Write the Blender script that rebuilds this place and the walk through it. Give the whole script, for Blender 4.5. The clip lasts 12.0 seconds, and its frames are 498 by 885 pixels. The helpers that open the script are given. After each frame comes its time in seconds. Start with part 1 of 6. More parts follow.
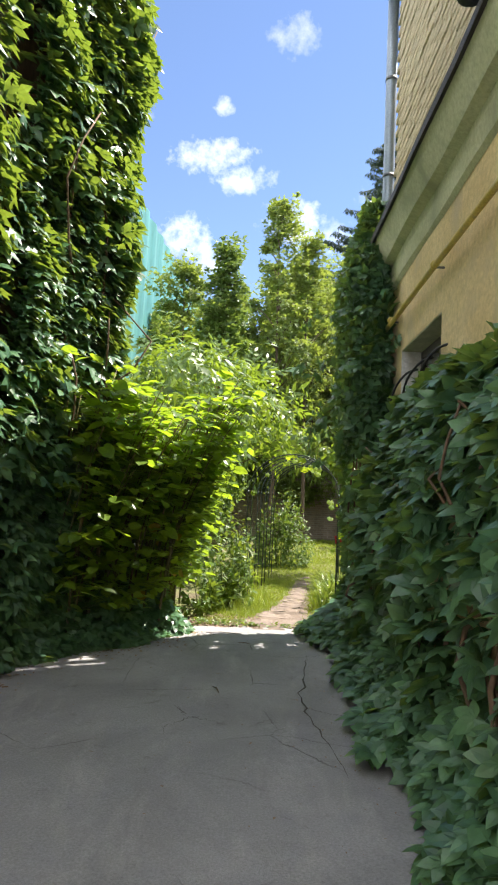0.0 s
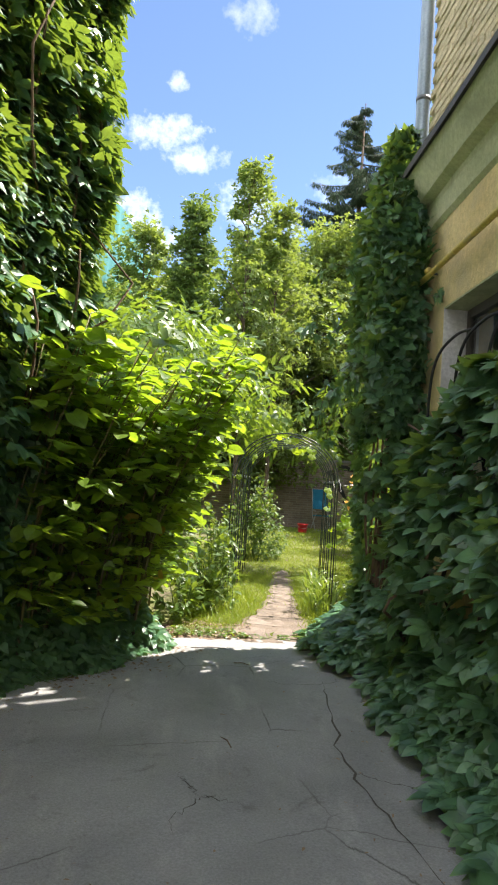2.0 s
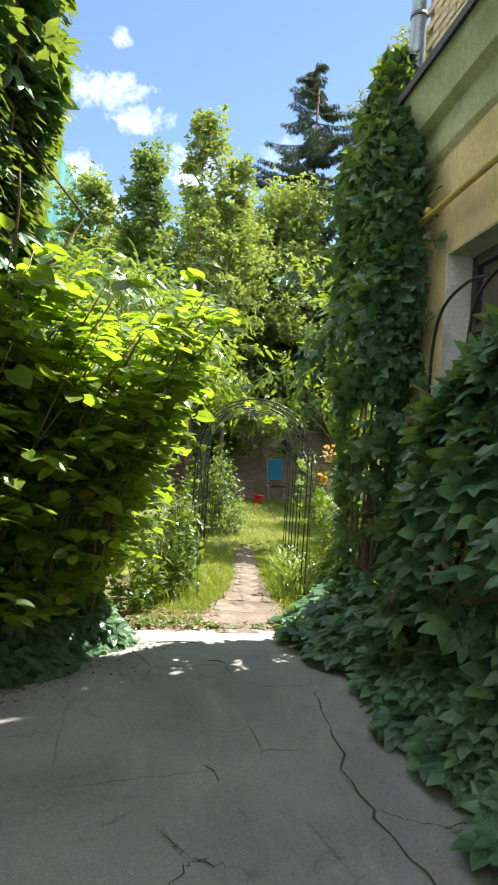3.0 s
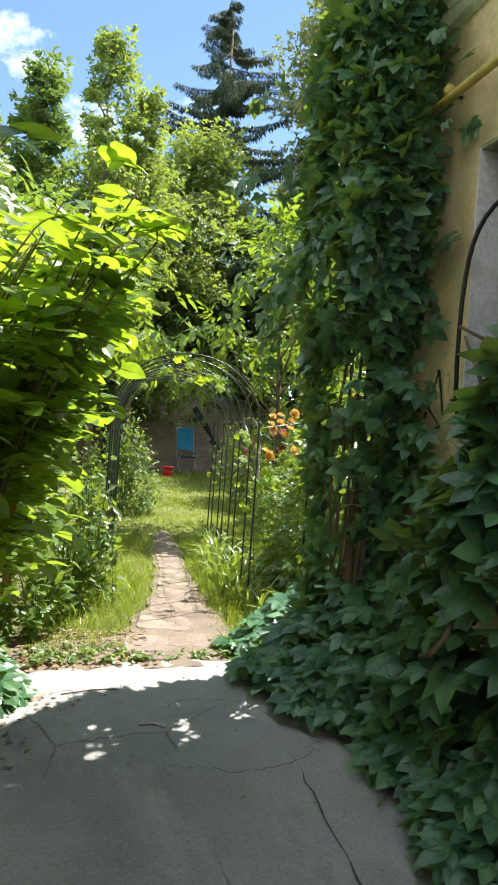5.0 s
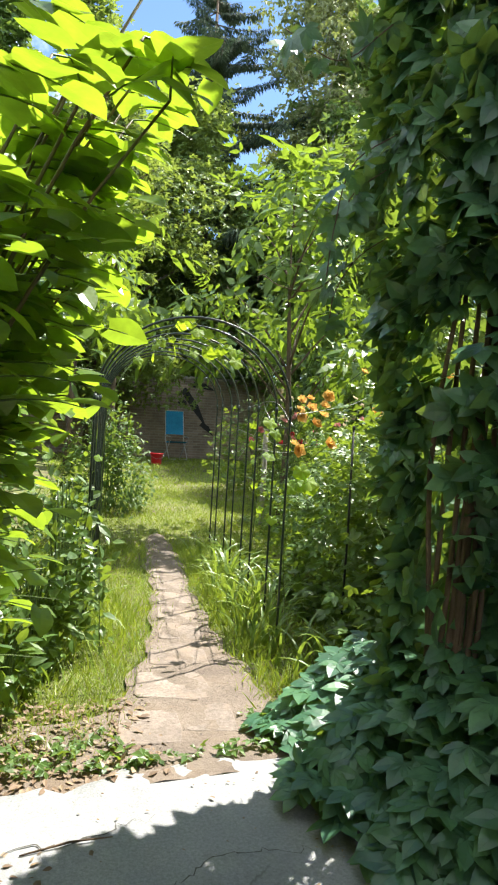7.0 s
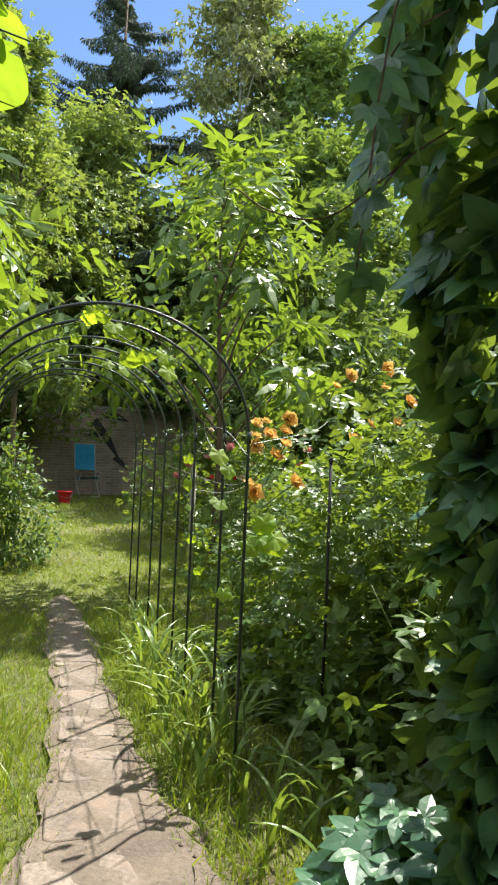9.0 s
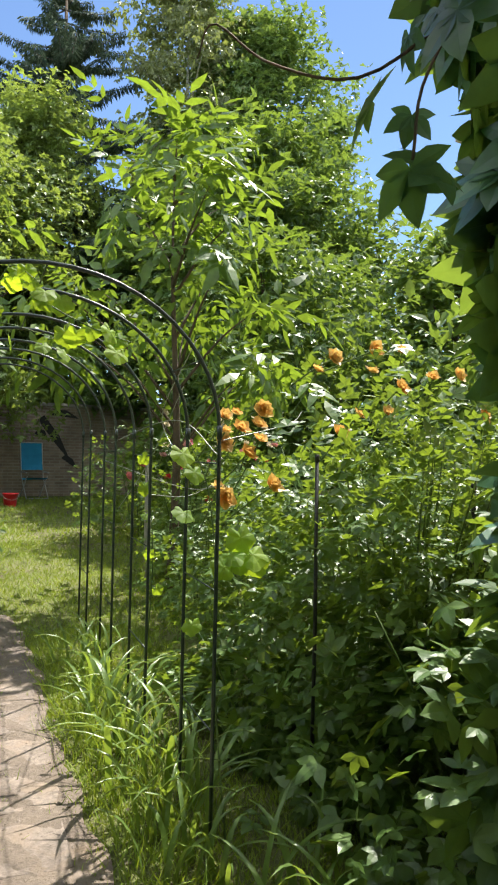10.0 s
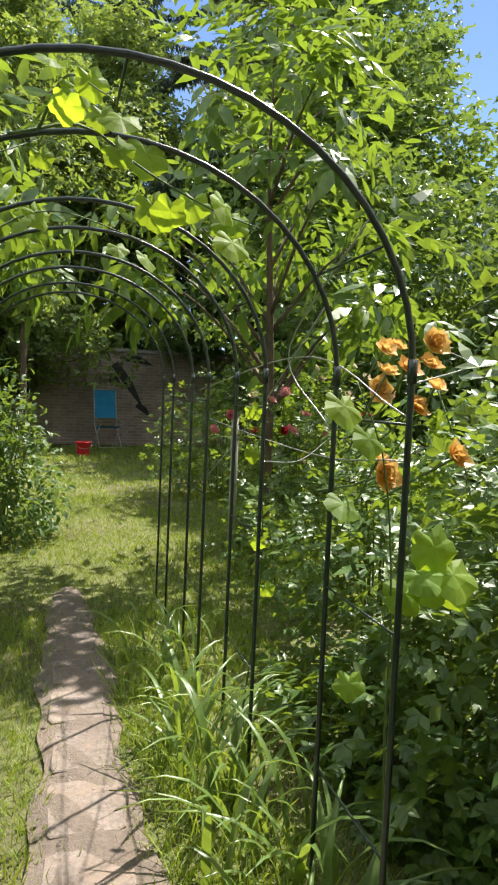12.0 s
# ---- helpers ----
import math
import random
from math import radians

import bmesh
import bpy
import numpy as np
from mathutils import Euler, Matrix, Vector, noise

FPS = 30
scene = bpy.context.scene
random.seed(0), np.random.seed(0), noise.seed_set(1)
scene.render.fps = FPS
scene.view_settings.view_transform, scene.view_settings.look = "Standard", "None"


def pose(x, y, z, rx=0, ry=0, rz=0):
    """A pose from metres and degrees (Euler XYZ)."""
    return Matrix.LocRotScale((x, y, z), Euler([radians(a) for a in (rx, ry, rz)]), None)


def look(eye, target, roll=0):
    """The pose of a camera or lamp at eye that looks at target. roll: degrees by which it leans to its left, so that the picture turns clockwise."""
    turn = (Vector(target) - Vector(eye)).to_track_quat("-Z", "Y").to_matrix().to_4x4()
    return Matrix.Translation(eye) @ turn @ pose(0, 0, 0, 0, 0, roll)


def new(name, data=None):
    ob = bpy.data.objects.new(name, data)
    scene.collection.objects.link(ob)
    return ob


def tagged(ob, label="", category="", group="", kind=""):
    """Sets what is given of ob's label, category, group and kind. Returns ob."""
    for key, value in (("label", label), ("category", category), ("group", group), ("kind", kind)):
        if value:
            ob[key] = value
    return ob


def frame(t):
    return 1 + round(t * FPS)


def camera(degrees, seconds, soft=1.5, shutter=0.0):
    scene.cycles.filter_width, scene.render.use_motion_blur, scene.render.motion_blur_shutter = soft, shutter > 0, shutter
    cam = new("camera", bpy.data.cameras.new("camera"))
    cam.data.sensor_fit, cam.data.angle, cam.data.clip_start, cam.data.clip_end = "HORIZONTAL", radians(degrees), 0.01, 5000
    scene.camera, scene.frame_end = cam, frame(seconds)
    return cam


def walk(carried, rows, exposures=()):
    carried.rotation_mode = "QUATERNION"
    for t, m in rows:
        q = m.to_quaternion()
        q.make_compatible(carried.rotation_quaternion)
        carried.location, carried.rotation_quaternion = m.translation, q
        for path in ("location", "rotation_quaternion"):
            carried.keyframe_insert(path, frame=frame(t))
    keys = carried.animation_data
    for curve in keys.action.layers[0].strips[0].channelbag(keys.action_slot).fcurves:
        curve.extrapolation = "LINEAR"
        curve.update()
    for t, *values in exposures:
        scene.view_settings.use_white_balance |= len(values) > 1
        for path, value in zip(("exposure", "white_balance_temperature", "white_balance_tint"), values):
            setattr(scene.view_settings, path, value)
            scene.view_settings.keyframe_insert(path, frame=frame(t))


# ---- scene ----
cam = camera(40.4, 12.0, soft=2.1)
METRES, EYE, TILT, LEAN, TURN = 8.0, 1.5, -1.4, 0.0, 0.0
ROWS = [
    (0.0, 0.0, 0.0, 0.0, -0.31, 6.53, -2.73),
    (0.5, -0.0159, 0.0349, -0.0009, -1.12, 5.99, -3.1),
    (1.0, -0.0301, 0.0765, 0.0029, -2.38, 6.09, -3.46),
    (1.5, -0.0397, 0.1225, 0.0059, -3.68, 6.24, -3.76),
    (2.0, -0.0576, 0.1683, 0.0048, -5.1, 5.38, -3.85),
    (2.5, -0.0668, 0.218, 0.0052, -6.93, 3.93, -3.68),
    (3.0, -0.0735, 0.2637, 0.008, -9.57, 3.1, -3.48),
    (3.5, -0.0838, 0.3115, 0.0098, -12.82, 2.85, -3.26),
    (5.5, -0.0672, 0.4943, 0.0165, -18.39, -0.29, -3.98),
    (6.0, -0.0618, 0.5363, 0.0179, -18.5, -1.24, -4.1),
    (6.5, -0.0604, 0.58, 0.0223, -18.75, -1.19, -3.54),
    (8.5, -0.0231, 0.7406, 0.0285, -23.84, 2.03, -2.36),
    (9.0, -0.0158, 0.7785, 0.0274, -26.6, 2.37, -1.93),
    (9.5, -0.0051, 0.8156, 0.0304, -29.1, 2.17, -1.0),
    (10.0, 0.0103, 0.8481, 0.0306, -30.49, 2.01, -0.62),
    (10.5, 0.0184, 0.876, 0.03, -31.09, 2.27, -0.77),
    (11.0, 0.0233, 0.9081, 0.031, -31.24, 1.91, -1.04),
    (11.5, 0.0334, 0.9412, 0.0301, -29.6, -0.04, -1.47),
    (12.0, 0.0397, 0.9708, 0.0325, -24.65, -2.25, -1.94),
]
walk(cam, [(t, pose(0, 0, EYE, TILT, LEAN, TURN) @ pose(METRES * x, METRES * y, METRES * z, 90 + pitch, roll, yaw))
           for t, x, y, z, yaw, pitch, roll in ROWS],
     exposures=[(0.0, 2.42, 6500, 15), (3.5, 2.52, 6450, 11), (6.5, 2.52, 6200, 9), (9.0, 2.2, 6250, 9), (12.0, 2.08, 6250, 13)])

# ---- world and sun ----
SUN_DIR = Vector((0.885, 0.465, 0.0)).normalized()
SUN_ELEV = 60.0
world = bpy.data.worlds.new("summer_sky")
scene.world = world
world.use_nodes = True
WN, WL = world.node_tree.nodes, world.node_tree.links
WN.clear()
sky = WN.new("ShaderNodeTexSky")
sky.sky_type = "NISHITA"
sky.sun_disc = False
sky.sun_elevation = radians(SUN_ELEV)
sky.sun_rotation = math.atan2(SUN_DIR.x, SUN_DIR.y)
sky.altitude = 1500.0
sky.air_density, sky.dust_density, sky.ozone_density = 1.0, 0.2, 2.4
sky_bg = WN.new("ShaderNodeBackground")
sky_bg.inputs["Strength"].default_value = 0.050
cloud_bg = WN.new("ShaderNodeBackground")
cloud_bg.inputs["Color"].default_value = (1.0, 0.99, 0.97, 1)
cloud_bg.inputs["Strength"].default_value = 0.56
world_out = WN.new("ShaderNodeOutputWorld")
world_mix = WN.new("ShaderNodeMixShader")
WL.new(sky.outputs[0], sky_bg.inputs["Color"])
WL.new(sky_bg.outputs[0], world_mix.inputs[1])
WL.new(cloud_bg.outputs[0], world_mix.inputs[2])
WL.new(world_mix.outputs[0], world_out.inputs["Surface"])


def wmath(op, a, b=None, clamp=False):
    n = WN.new("ShaderNodeMath")
    n.operation, n.use_clamp = op, clamp
    for k, v in enumerate((a, b)):
        if v is None:
            continue
        if isinstance(v, (int, float)):
            n.inputs[k].default_value = v
        else:
            WL.new(v, n.inputs[k])
    return n.outputs[0]


# fair-weather cumulus: azimuth (to the right of +y), elevation, half width, half height, density
CLOUDS = [(-4.6, 27.9, 3.4, 1.5, 1.0), (-1.6, 26.4, 2.8, 1.2, 0.9), (-3.7, 31.4, 0.9, 0.8, 0.9), (2.3, 36.2, 1.9, 1.5, 0.45), (-6.4, 21.5, 2.6, 1.9, 1.0),
          (3.0, 23.4, 3.0, 2.1, 1.0), (6.6, 22.3, 2.4, 1.6, 0.6), (-10.9, 30.4, 1.2, 0.6, 0.6), (-3.6, 19.8, 2.2, 1.4, 0.8), (11.0, 25.0, 2.6, 1.4, 0.5)]
wcoord = WN.new("ShaderNodeTexCoord")
wnoise = WN.new("ShaderNodeTexNoise")
wnoise.inputs["Scale"].default_value, wnoise.inputs["Detail"].default_value, wnoise.inputs["Roughness"].default_value = 26.0, 7.0, 0.6
WL.new(wcoord.outputs["Generated"], wnoise.inputs["Vector"])
wfine = WN.new("ShaderNodeTexNoise")
wfine.inputs["Scale"].default_value, wfine.inputs["Detail"].default_value, wfine.inputs["Roughness"].default_value = 75.0, 6.0, 0.6
WL.new(wcoord.outputs["Generated"], wfine.inputs["Vector"])
puff = wmath("ADD", wmath("MULTIPLY", wmath("SUBTRACT", wnoise.outputs["Fac"], 0.5), 3.4), wmath("MULTIPLY", wmath("SUBTRACT", wfine.outputs["Fac"], 0.5), 2.6))
cover = None
for az, el, wide, high, dense in CLOUDS:
    a, e = radians(az), radians(el)
    right = (math.cos(a), -math.sin(a), 0.0)
    up = (-math.sin(a) * math.sin(e), -math.cos(a) * math.sin(e), math.cos(e))
    ahead = (math.sin(a) * math.cos(e), math.cos(a) * math.cos(e), math.sin(e))
    dots = []
    for axis in (right, up, ahead):
        d = WN.new("ShaderNodeVectorMath")
        d.operation = "DOT_PRODUCT"
        d.inputs[1].default_value = axis
        WL.new(wcoord.outputs["Generated"], d.inputs[0])
        dots.append(d.outputs["Value"])
    u2 = wmath("POWER", wmath("ABSOLUTE", wmath("DIVIDE", dots[0], math.tan(radians(wide)))), 2.0)
    v2 = wmath("POWER", wmath("ABSOLUTE", wmath("DIVIDE", dots[1], math.tan(radians(high)))), 2.0)
    r = wmath("SUBTRACT", wmath("ADD", wmath("SUBTRACT", 1.0, wmath("ADD", u2, v2)), puff), 0.12)
    r = wmath("MULTIPLY", wmath("MULTIPLY", r, 0.42, clamp=True), 0.66 * dense)
    r = wmath("MULTIPLY", r, wmath("GREATER_THAN", dots[2], 0.2))
    cover = r if cover is None else wmath("MAXIMUM", cover, r)
# unseen cumulus added overhead and behind to fill the shade; the quarter ahead stays clear
wbroad = WN.new("ShaderNodeTexNoise")
wbroad.inputs["Scale"].default_value, wbroad.inputs["Detail"].default_value, wbroad.inputs["Roughness"].default_value = 3.2, 8.0, 0.58
WL.new(wcoord.outputs["Generated"], wbroad.inputs["Vector"])
field = wmath("MULTIPLY", wmath("SUBTRACT", wbroad.outputs["Fac"], 0.43), 8.0, clamp=True)
clear = WN.new("ShaderNodeVectorMath")
clear.operation = "DOT_PRODUCT"
clear.inputs[1].default_value = Vector((0.30, 0.85, 0.40)).normalized()
WL.new(wcoord.outputs["Generated"], clear.inputs[0])
out_of_view = wmath("MULTIPLY", wmath("SUBTRACT", 0.80, clear.outputs["Value"]), 6.0, clamp=True)
cover = wmath("MAXIMUM", cover, wmath("MULTIPLY", field, out_of_view))
WL.new(cover, world_mix.inputs["Fac"])

sun_data = bpy.data.lights.new("sun", "SUN")
sun_data.energy, sun_data.angle, sun_data.color = 2.5, radians(0.53), (1.0, 0.93, 0.80)
sun = new("sun", sun_data)
sun_way = Vector((SUN_DIR.x * math.cos(radians(SUN_ELEV)), SUN_DIR.y * math.cos(radians(SUN_ELEV)), math.sin(radians(SUN_ELEV))))
sun.matrix_world = look(sun_way * 60, (0, 0, 0))


# ---- material helpers ----
def material(name):
    m = bpy.data.materials.new(name)
    m.use_nodes = True
    m.node_tree.nodes.clear()
    return m, m.node_tree.nodes, m.node_tree.links


def ramp(N, stops):
    r = N.new("ShaderNodeValToRGB")
    while len(r.color_ramp.elements) < len(stops):
        r.color_ramp.elements.new(0.5)
    for el, (p, c) in zip(r.color_ramp.elements, stops):
        el.position, el.color = p, (*c, 1)
    return r


def noise_node(N, L, scale, detail=6.0, rough=0.6, source=None, distortion=0.0):
    n = N.new("ShaderNodeTexNoise")
    n.inputs["Scale"].default_value, n.inputs["Detail"].default_value = scale, detail
    n.inputs["Roughness"].default_value, n.inputs["Distortion"].default_value = rough, distortion
    if source is not None:
        L.new(source, n.inputs["Vector"])
    return n


def mix_colour(N, L, fac, a, b, kind="MIX"):
    m = N.new("ShaderNodeMix")
    m.data_type, m.blend_type = "RGBA", kind
    for socket, v in ((m.inputs["Factor"], fac), (m.inputs["A"], a), (m.inputs["B"], b)):
        if isinstance(v, (int, float)):
            socket.default_value = v
        elif isinstance(v, tuple):
            socket.default_value = (*v, 1)
        else:
            L.new(v, socket)
    return m.outputs["Result"]


def leaf_material(name, dark, mid, light, shine_through, share=0.4, gloss=0.42):
    """Leaf blade: glossy cuticle over a thin body that lets light through."""
    m, N, L = material(name)
    geo = N.new("ShaderNodeNewGeometry")
    tint = ramp(N, [(0.0, dark), (0.5, mid), (1.0, light)])
    L.new(geo.outputs["Random Per Island"], tint.inputs["Fac"])
    coord = N.new("ShaderNodeTexCoord")
    blotch = noise_node(N, L, 9.0, 4.0, 0.6, coord.outputs["Object"])
    spots = ramp(N, [(0.35, (0.72, 0.72, 0.72)), (0.7, (1.15, 1.15, 1.1))])
    L.new(blotch.outputs["Fac"], spots.inputs["Fac"])
    col = mix_colour(N, L, 1.0, tint.outputs["Color"], spots.outputs["Color"], "MULTIPLY")
    body = N.new("ShaderNodeBsdfPrincipled")
    L.new(col, body.inputs["Base Color"])
    body.inputs["Roughness"].default_value = gloss
    body.inputs["Specular IOR Level"].default_value = 0.55
    vein = noise_node(N, L, 60.0, 3.0, 0.5, coord.outputs["Object"])
    bump = N.new("ShaderNodeBump")
    bump.inputs["Strength"].default_value, bump.inputs["Distance"].default_value = 0.25, 0.004
    L.new(vein.outputs["Fac"], bump.inputs["Height"])
    L.new(bump.outputs["Normal"], body.inputs["Normal"])
    glow = N.new("ShaderNodeBsdfTranslucent")
    L.new(mix_colour(N, L, 1.0, shine_through, spots.outputs["Color"], "MULTIPLY"), glow.inputs["Color"])
    both = N.new("ShaderNodeMixShader")
    both.inputs["Fac"].default_value = share
    out = N.new("ShaderNodeOutputMaterial")
    L.new(body.outputs[0], both.inputs[1])
    L.new(glow.outputs[0], both.inputs[2])
    L.new(both.outputs[0], out.inputs["Surface"])
    return m


def surface(name, stops, scale, rough=0.85, metal=0.0, fine=60.0, bump=0.4, depth=0.01, stain=None, stain_scale=1.2, random_tint=0.0, coat=0.0, stretch=None, grit=(0.78, 1.15)):
    """Solid surface: grain and blotches at two scales, with fine relief."""
    m, N, L = material(name)
    coord = N.new("ShaderNodeTexCoord")
    source = coord.outputs["Object"]
    if stretch:
        mapping = N.new("ShaderNodeMapping")
        mapping.inputs["Scale"].default_value = stretch
        L.new(source, mapping.inputs["Vector"])
        source = mapping.outputs["Vector"]
    broad = noise_node(N, L, scale, 8.0, 0.62, source)
    tint = ramp(N, stops)
    L.new(broad.outputs["Fac"], tint.inputs["Fac"])
    col = tint.outputs["Color"]
    grain = noise_node(N, L, fine, 5.0, 0.7, source)
    shade = ramp(N, [(0.3, (grit[0],) * 3), (0.7, (grit[1],) * 3)])
    L.new(grain.outputs["Fac"], shade.inputs["Fac"])
    col = mix_colour(N, L, 1.0, col, shade.outputs["Color"], "MULTIPLY")
    if stain:
        patch = noise_node(N, L, stain_scale, 5.0, 0.65, source, 0.6)
        where = ramp(N, [(0.5, (0, 0, 0)), (0.68, (1, 1, 1))])
        L.new(patch.outputs["Fac"], where.inputs["Fac"])
        col = mix_colour(N, L, where.outputs["Color"], col, stain)
    if random_tint:
        info = N.new("ShaderNodeObjectInfo")
        vary = ramp(N, [(0.0, (1 - random_tint,) * 3), (1.0, (1 + random_tint,) * 3)])
        L.new(info.outputs["Random"], vary.inputs["Fac"])
        col = mix_colour(N, L, 1.0, col, vary.outputs["Color"], "MULTIPLY")
    body = N.new("ShaderNodeBsdfPrincipled")
    L.new(col, body.inputs["Base Color"])
    body.inputs["Roughness"].default_value, body.inputs["Metallic"].default_value = rough, metal
    body.inputs["Coat Weight"].default_value = coat
    lift = N.new("ShaderNodeBump")
    lift.inputs["Strength"].default_value, lift.inputs["Distance"].default_value = bump, depth
    total = N.new("ShaderNodeMath")
    total.operation = "ADD"
    L.new(grain.outputs["Fac"], total.inputs[0])
    L.new(broad.outputs["Fac"], total.inputs[1])
    L.new(total.outputs[0], lift.inputs["Height"])
    L.new(lift.outputs["Normal"], body.inputs["Normal"])
    out = N.new("ShaderNodeOutputMaterial")
    L.new(body.outputs[0], out.inputs["Surface"])
    return m


# ---- materials ----
CREEPER = leaf_material("creeper_leaf", (0.050, 0.135, 0.080), (0.080, 0.195, 0.108), (0.130, 0.275, 0.135), (0.30, 0.42, 0.04), 0.34, 0.36)
KNOTWEED = leaf_material("knotweed_leaf", (0.085, 0.163, 0.025), (0.123, 0.217, 0.031), (0.179, 0.279, 0.04), (0.42, 0.61, 0.03), 0.48, 0.38)
GRAPE = leaf_material("grape_leaf", (0.14, 0.26, 0.033), (0.19, 0.32, 0.04), (0.25, 0.37, 0.046), (0.56, 0.72, 0.03), 0.55, 0.6)
WALNUT = leaf_material("walnut_leaf", (0.062, 0.135, 0.030), (0.095, 0.180, 0.038), (0.140, 0.230, 0.050), (0.34, 0.48, 0.035), 0.36, 0.42)
ROSE_LEAF = leaf_material("rose_leaf", (0.060, 0.122, 0.034), (0.092, 0.168, 0.044), (0.140, 0.220, 0.056), (0.34, 0.46, 0.035), 0.34, 0.40)
SHRUB = leaf_material("shrub_leaf", (0.062, 0.130, 0.040), (0.095, 0.175, 0.050), (0.140, 0.230, 0.066), (0.25, 0.35, 0.04), 0.38, 0.46)
MAPLE = leaf_material("maple_leaf", (0.075, 0.155, 0.050), (0.115, 0.205, 0.062), (0.165, 0.265, 0.080), (0.25, 0.35, 0.05), 0.40, 0.46)
OLIVE = leaf_material("elm_leaf", (0.105, 0.175, 0.055), (0.145, 0.225, 0.068), (0.195, 0.280, 0.085), (0.34, 0.43, 0.06), 0.44, 0.5)
BIRCH = leaf_material("birch_leaf", (0.11, 0.144, 0.054), (0.146, 0.18, 0.072), (0.19, 0.222, 0.09), (0.366, 0.42, 0.08), 0.34, 0.42)
NEEDLE = leaf_material("spruce_needle", (0.043, 0.079, 0.049), (0.066, 0.109, 0.064), (0.094, 0.14, 0.079), (0.061, 0.08, 0.03), 0.12, 0.85)
GRASS = leaf_material("grass_blade", (0.145, 0.248, 0.039), (0.225, 0.333, 0.047), (0.329, 0.408, 0.074), (0.439, 0.52, 0.03), 0.36, 0.45)
IRIS = leaf_material("iris_blade", (0.091, 0.165, 0.045), (0.128, 0.21, 0.053), (0.183, 0.27, 0.075), (0.366, 0.48, 0.05), 0.34, 0.34)
YELLOWED = leaf_material("yellow_leaf", (0.28, 0.2, 0.02), (0.35, 0.26, 0.02), (0.42, 0.3, 0.03), (0.6, 0.42, 0.03), 0.42, 0.5)
DRY_LEAF = leaf_material("dry_leaf", (0.16, 0.1, 0.06), (0.24, 0.16, 0.1), (0.36, 0.27, 0.18), (0.2, 0.12, 0.05), 0.12, 0.7)
ORANGE = leaf_material("orange_petal", (0.90, 0.48, 0.10), (0.94, 0.60, 0.17), (0.95, 0.72, 0.35), (0.95, 0.66, 0.2), 0.35, 0.5)
PINK = leaf_material("pink_petal", (0.6, 0.16, 0.2), (0.75, 0.35, 0.36), (0.85, 0.55, 0.5), (0.8, 0.35, 0.35), 0.3, 0.5)
CREAM = leaf_material("cream_petal", (0.8, 0.66, 0.48), (0.85, 0.74, 0.58), (0.88, 0.8, 0.68), (0.8, 0.68, 0.5), 0.3, 0.5)
CRIMSON = leaf_material("crimson_petal", (0.4, 0.01, 0.03), (0.5, 0.02, 0.05), (0.6, 0.04, 0.08), (0.6, 0.03, 0.05), 0.25, 0.5)

BARK = surface("bark", [(0.3, (0.07, 0.05, 0.035)), (0.7, (0.17, 0.125, 0.09))], 6, 0.9, fine=40, bump=0.8, depth=0.02, stretch=(1, 1, 0.25))
BIRCH_BARK = surface("birch_bark", [(0.35, (0.16, 0.15, 0.13)), (0.5, (0.55, 0.53, 0.48))], 5, 0.8, fine=30, stretch=(0.4, 0.4, 1.6))
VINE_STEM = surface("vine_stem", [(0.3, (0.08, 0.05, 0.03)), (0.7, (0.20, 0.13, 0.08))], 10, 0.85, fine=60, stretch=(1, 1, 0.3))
CANE = surface("knotweed_cane", [(0.3, (0.08, 0.10, 0.025)), (0.7, (0.16, 0.10, 0.04))], 8, 0.5, fine=40, stretch=(1, 1, 0.3))
STALK = surface("green_stalk", [(0.3, (0.06, 0.11, 0.025)), (0.7, (0.12, 0.17, 0.04))], 8, 0.55, fine=40)
CRACK = surface("crack_filling", [(0.3, (0.05, 0.046, 0.04)), (0.7, (0.11, 0.10, 0.085))], 15, 0.95, fine=90)
SOIL = surface("soil_and_turf", [(0.3, (0.11, 0.13, 0.035)), (0.5, (0.15, 0.165, 0.05)), (0.75, (0.19, 0.18, 0.085))], 2.2, 0.95, fine=35, bump=0.8, depth=0.03, stain=(0.10, 0.075, 0.05), stain_scale=0.7)
DIRT = surface("trodden_dirt", [(0.3, (0.13, 0.10, 0.08)), (0.7, (0.25, 0.20, 0.16))], 3, 0.95, fine=45, bump=0.9, depth=0.012, stain=(0.17, 0.125, 0.09), stain_scale=3)
SLAB = surface("path_slab", [(0.3, (0.15, 0.118, 0.098)), (0.7, (0.27, 0.22, 0.185))], 4, 0.9, fine=50, bump=0.8, depth=0.006, stain=(0.24, 0.18, 0.135), stain_scale=5, random_tint=0.12, grit=(0.6, 1.3))
PLASTER = surface("ochre_plaster", [(0.3, (0.60, 0.46, 0.21)), (0.7, (0.72, 0.58, 0.31))], 1.6, 0.9, fine=26, bump=0.55, depth=0.012, stain=(0.50, 0.41, 0.25), stain_scale=1.1)
PAINTED_BRICK = surface("painted_brick", [(0.3, (0.58, 0.48, 0.30)), (0.7, (0.72, 0.61, 0.42))], 7, 0.88, fine=45, bump=0.7, depth=0.012, random_tint=0.1)
MORTAR = surface("painted_mortar", [(0.3, (0.32, 0.26, 0.16)), (0.7, (0.44, 0.36, 0.23))], 6, 0.95, fine=60)
CORNICE = surface("cornice_paint", [(0.3, (0.40, 0.42, 0.24)), (0.7, (0.54, 0.55, 0.36))], 1.4, 0.85, fine=30, bump=0.35, stain=(0.30, 0.31, 0.2), stain_scale=1.6)
DRIP = surface("drip_edge_tin", [(0.3, (0.035, 0.033, 0.035)), (0.7, (0.08, 0.072, 0.07))], 4, 0.6, fine=40)
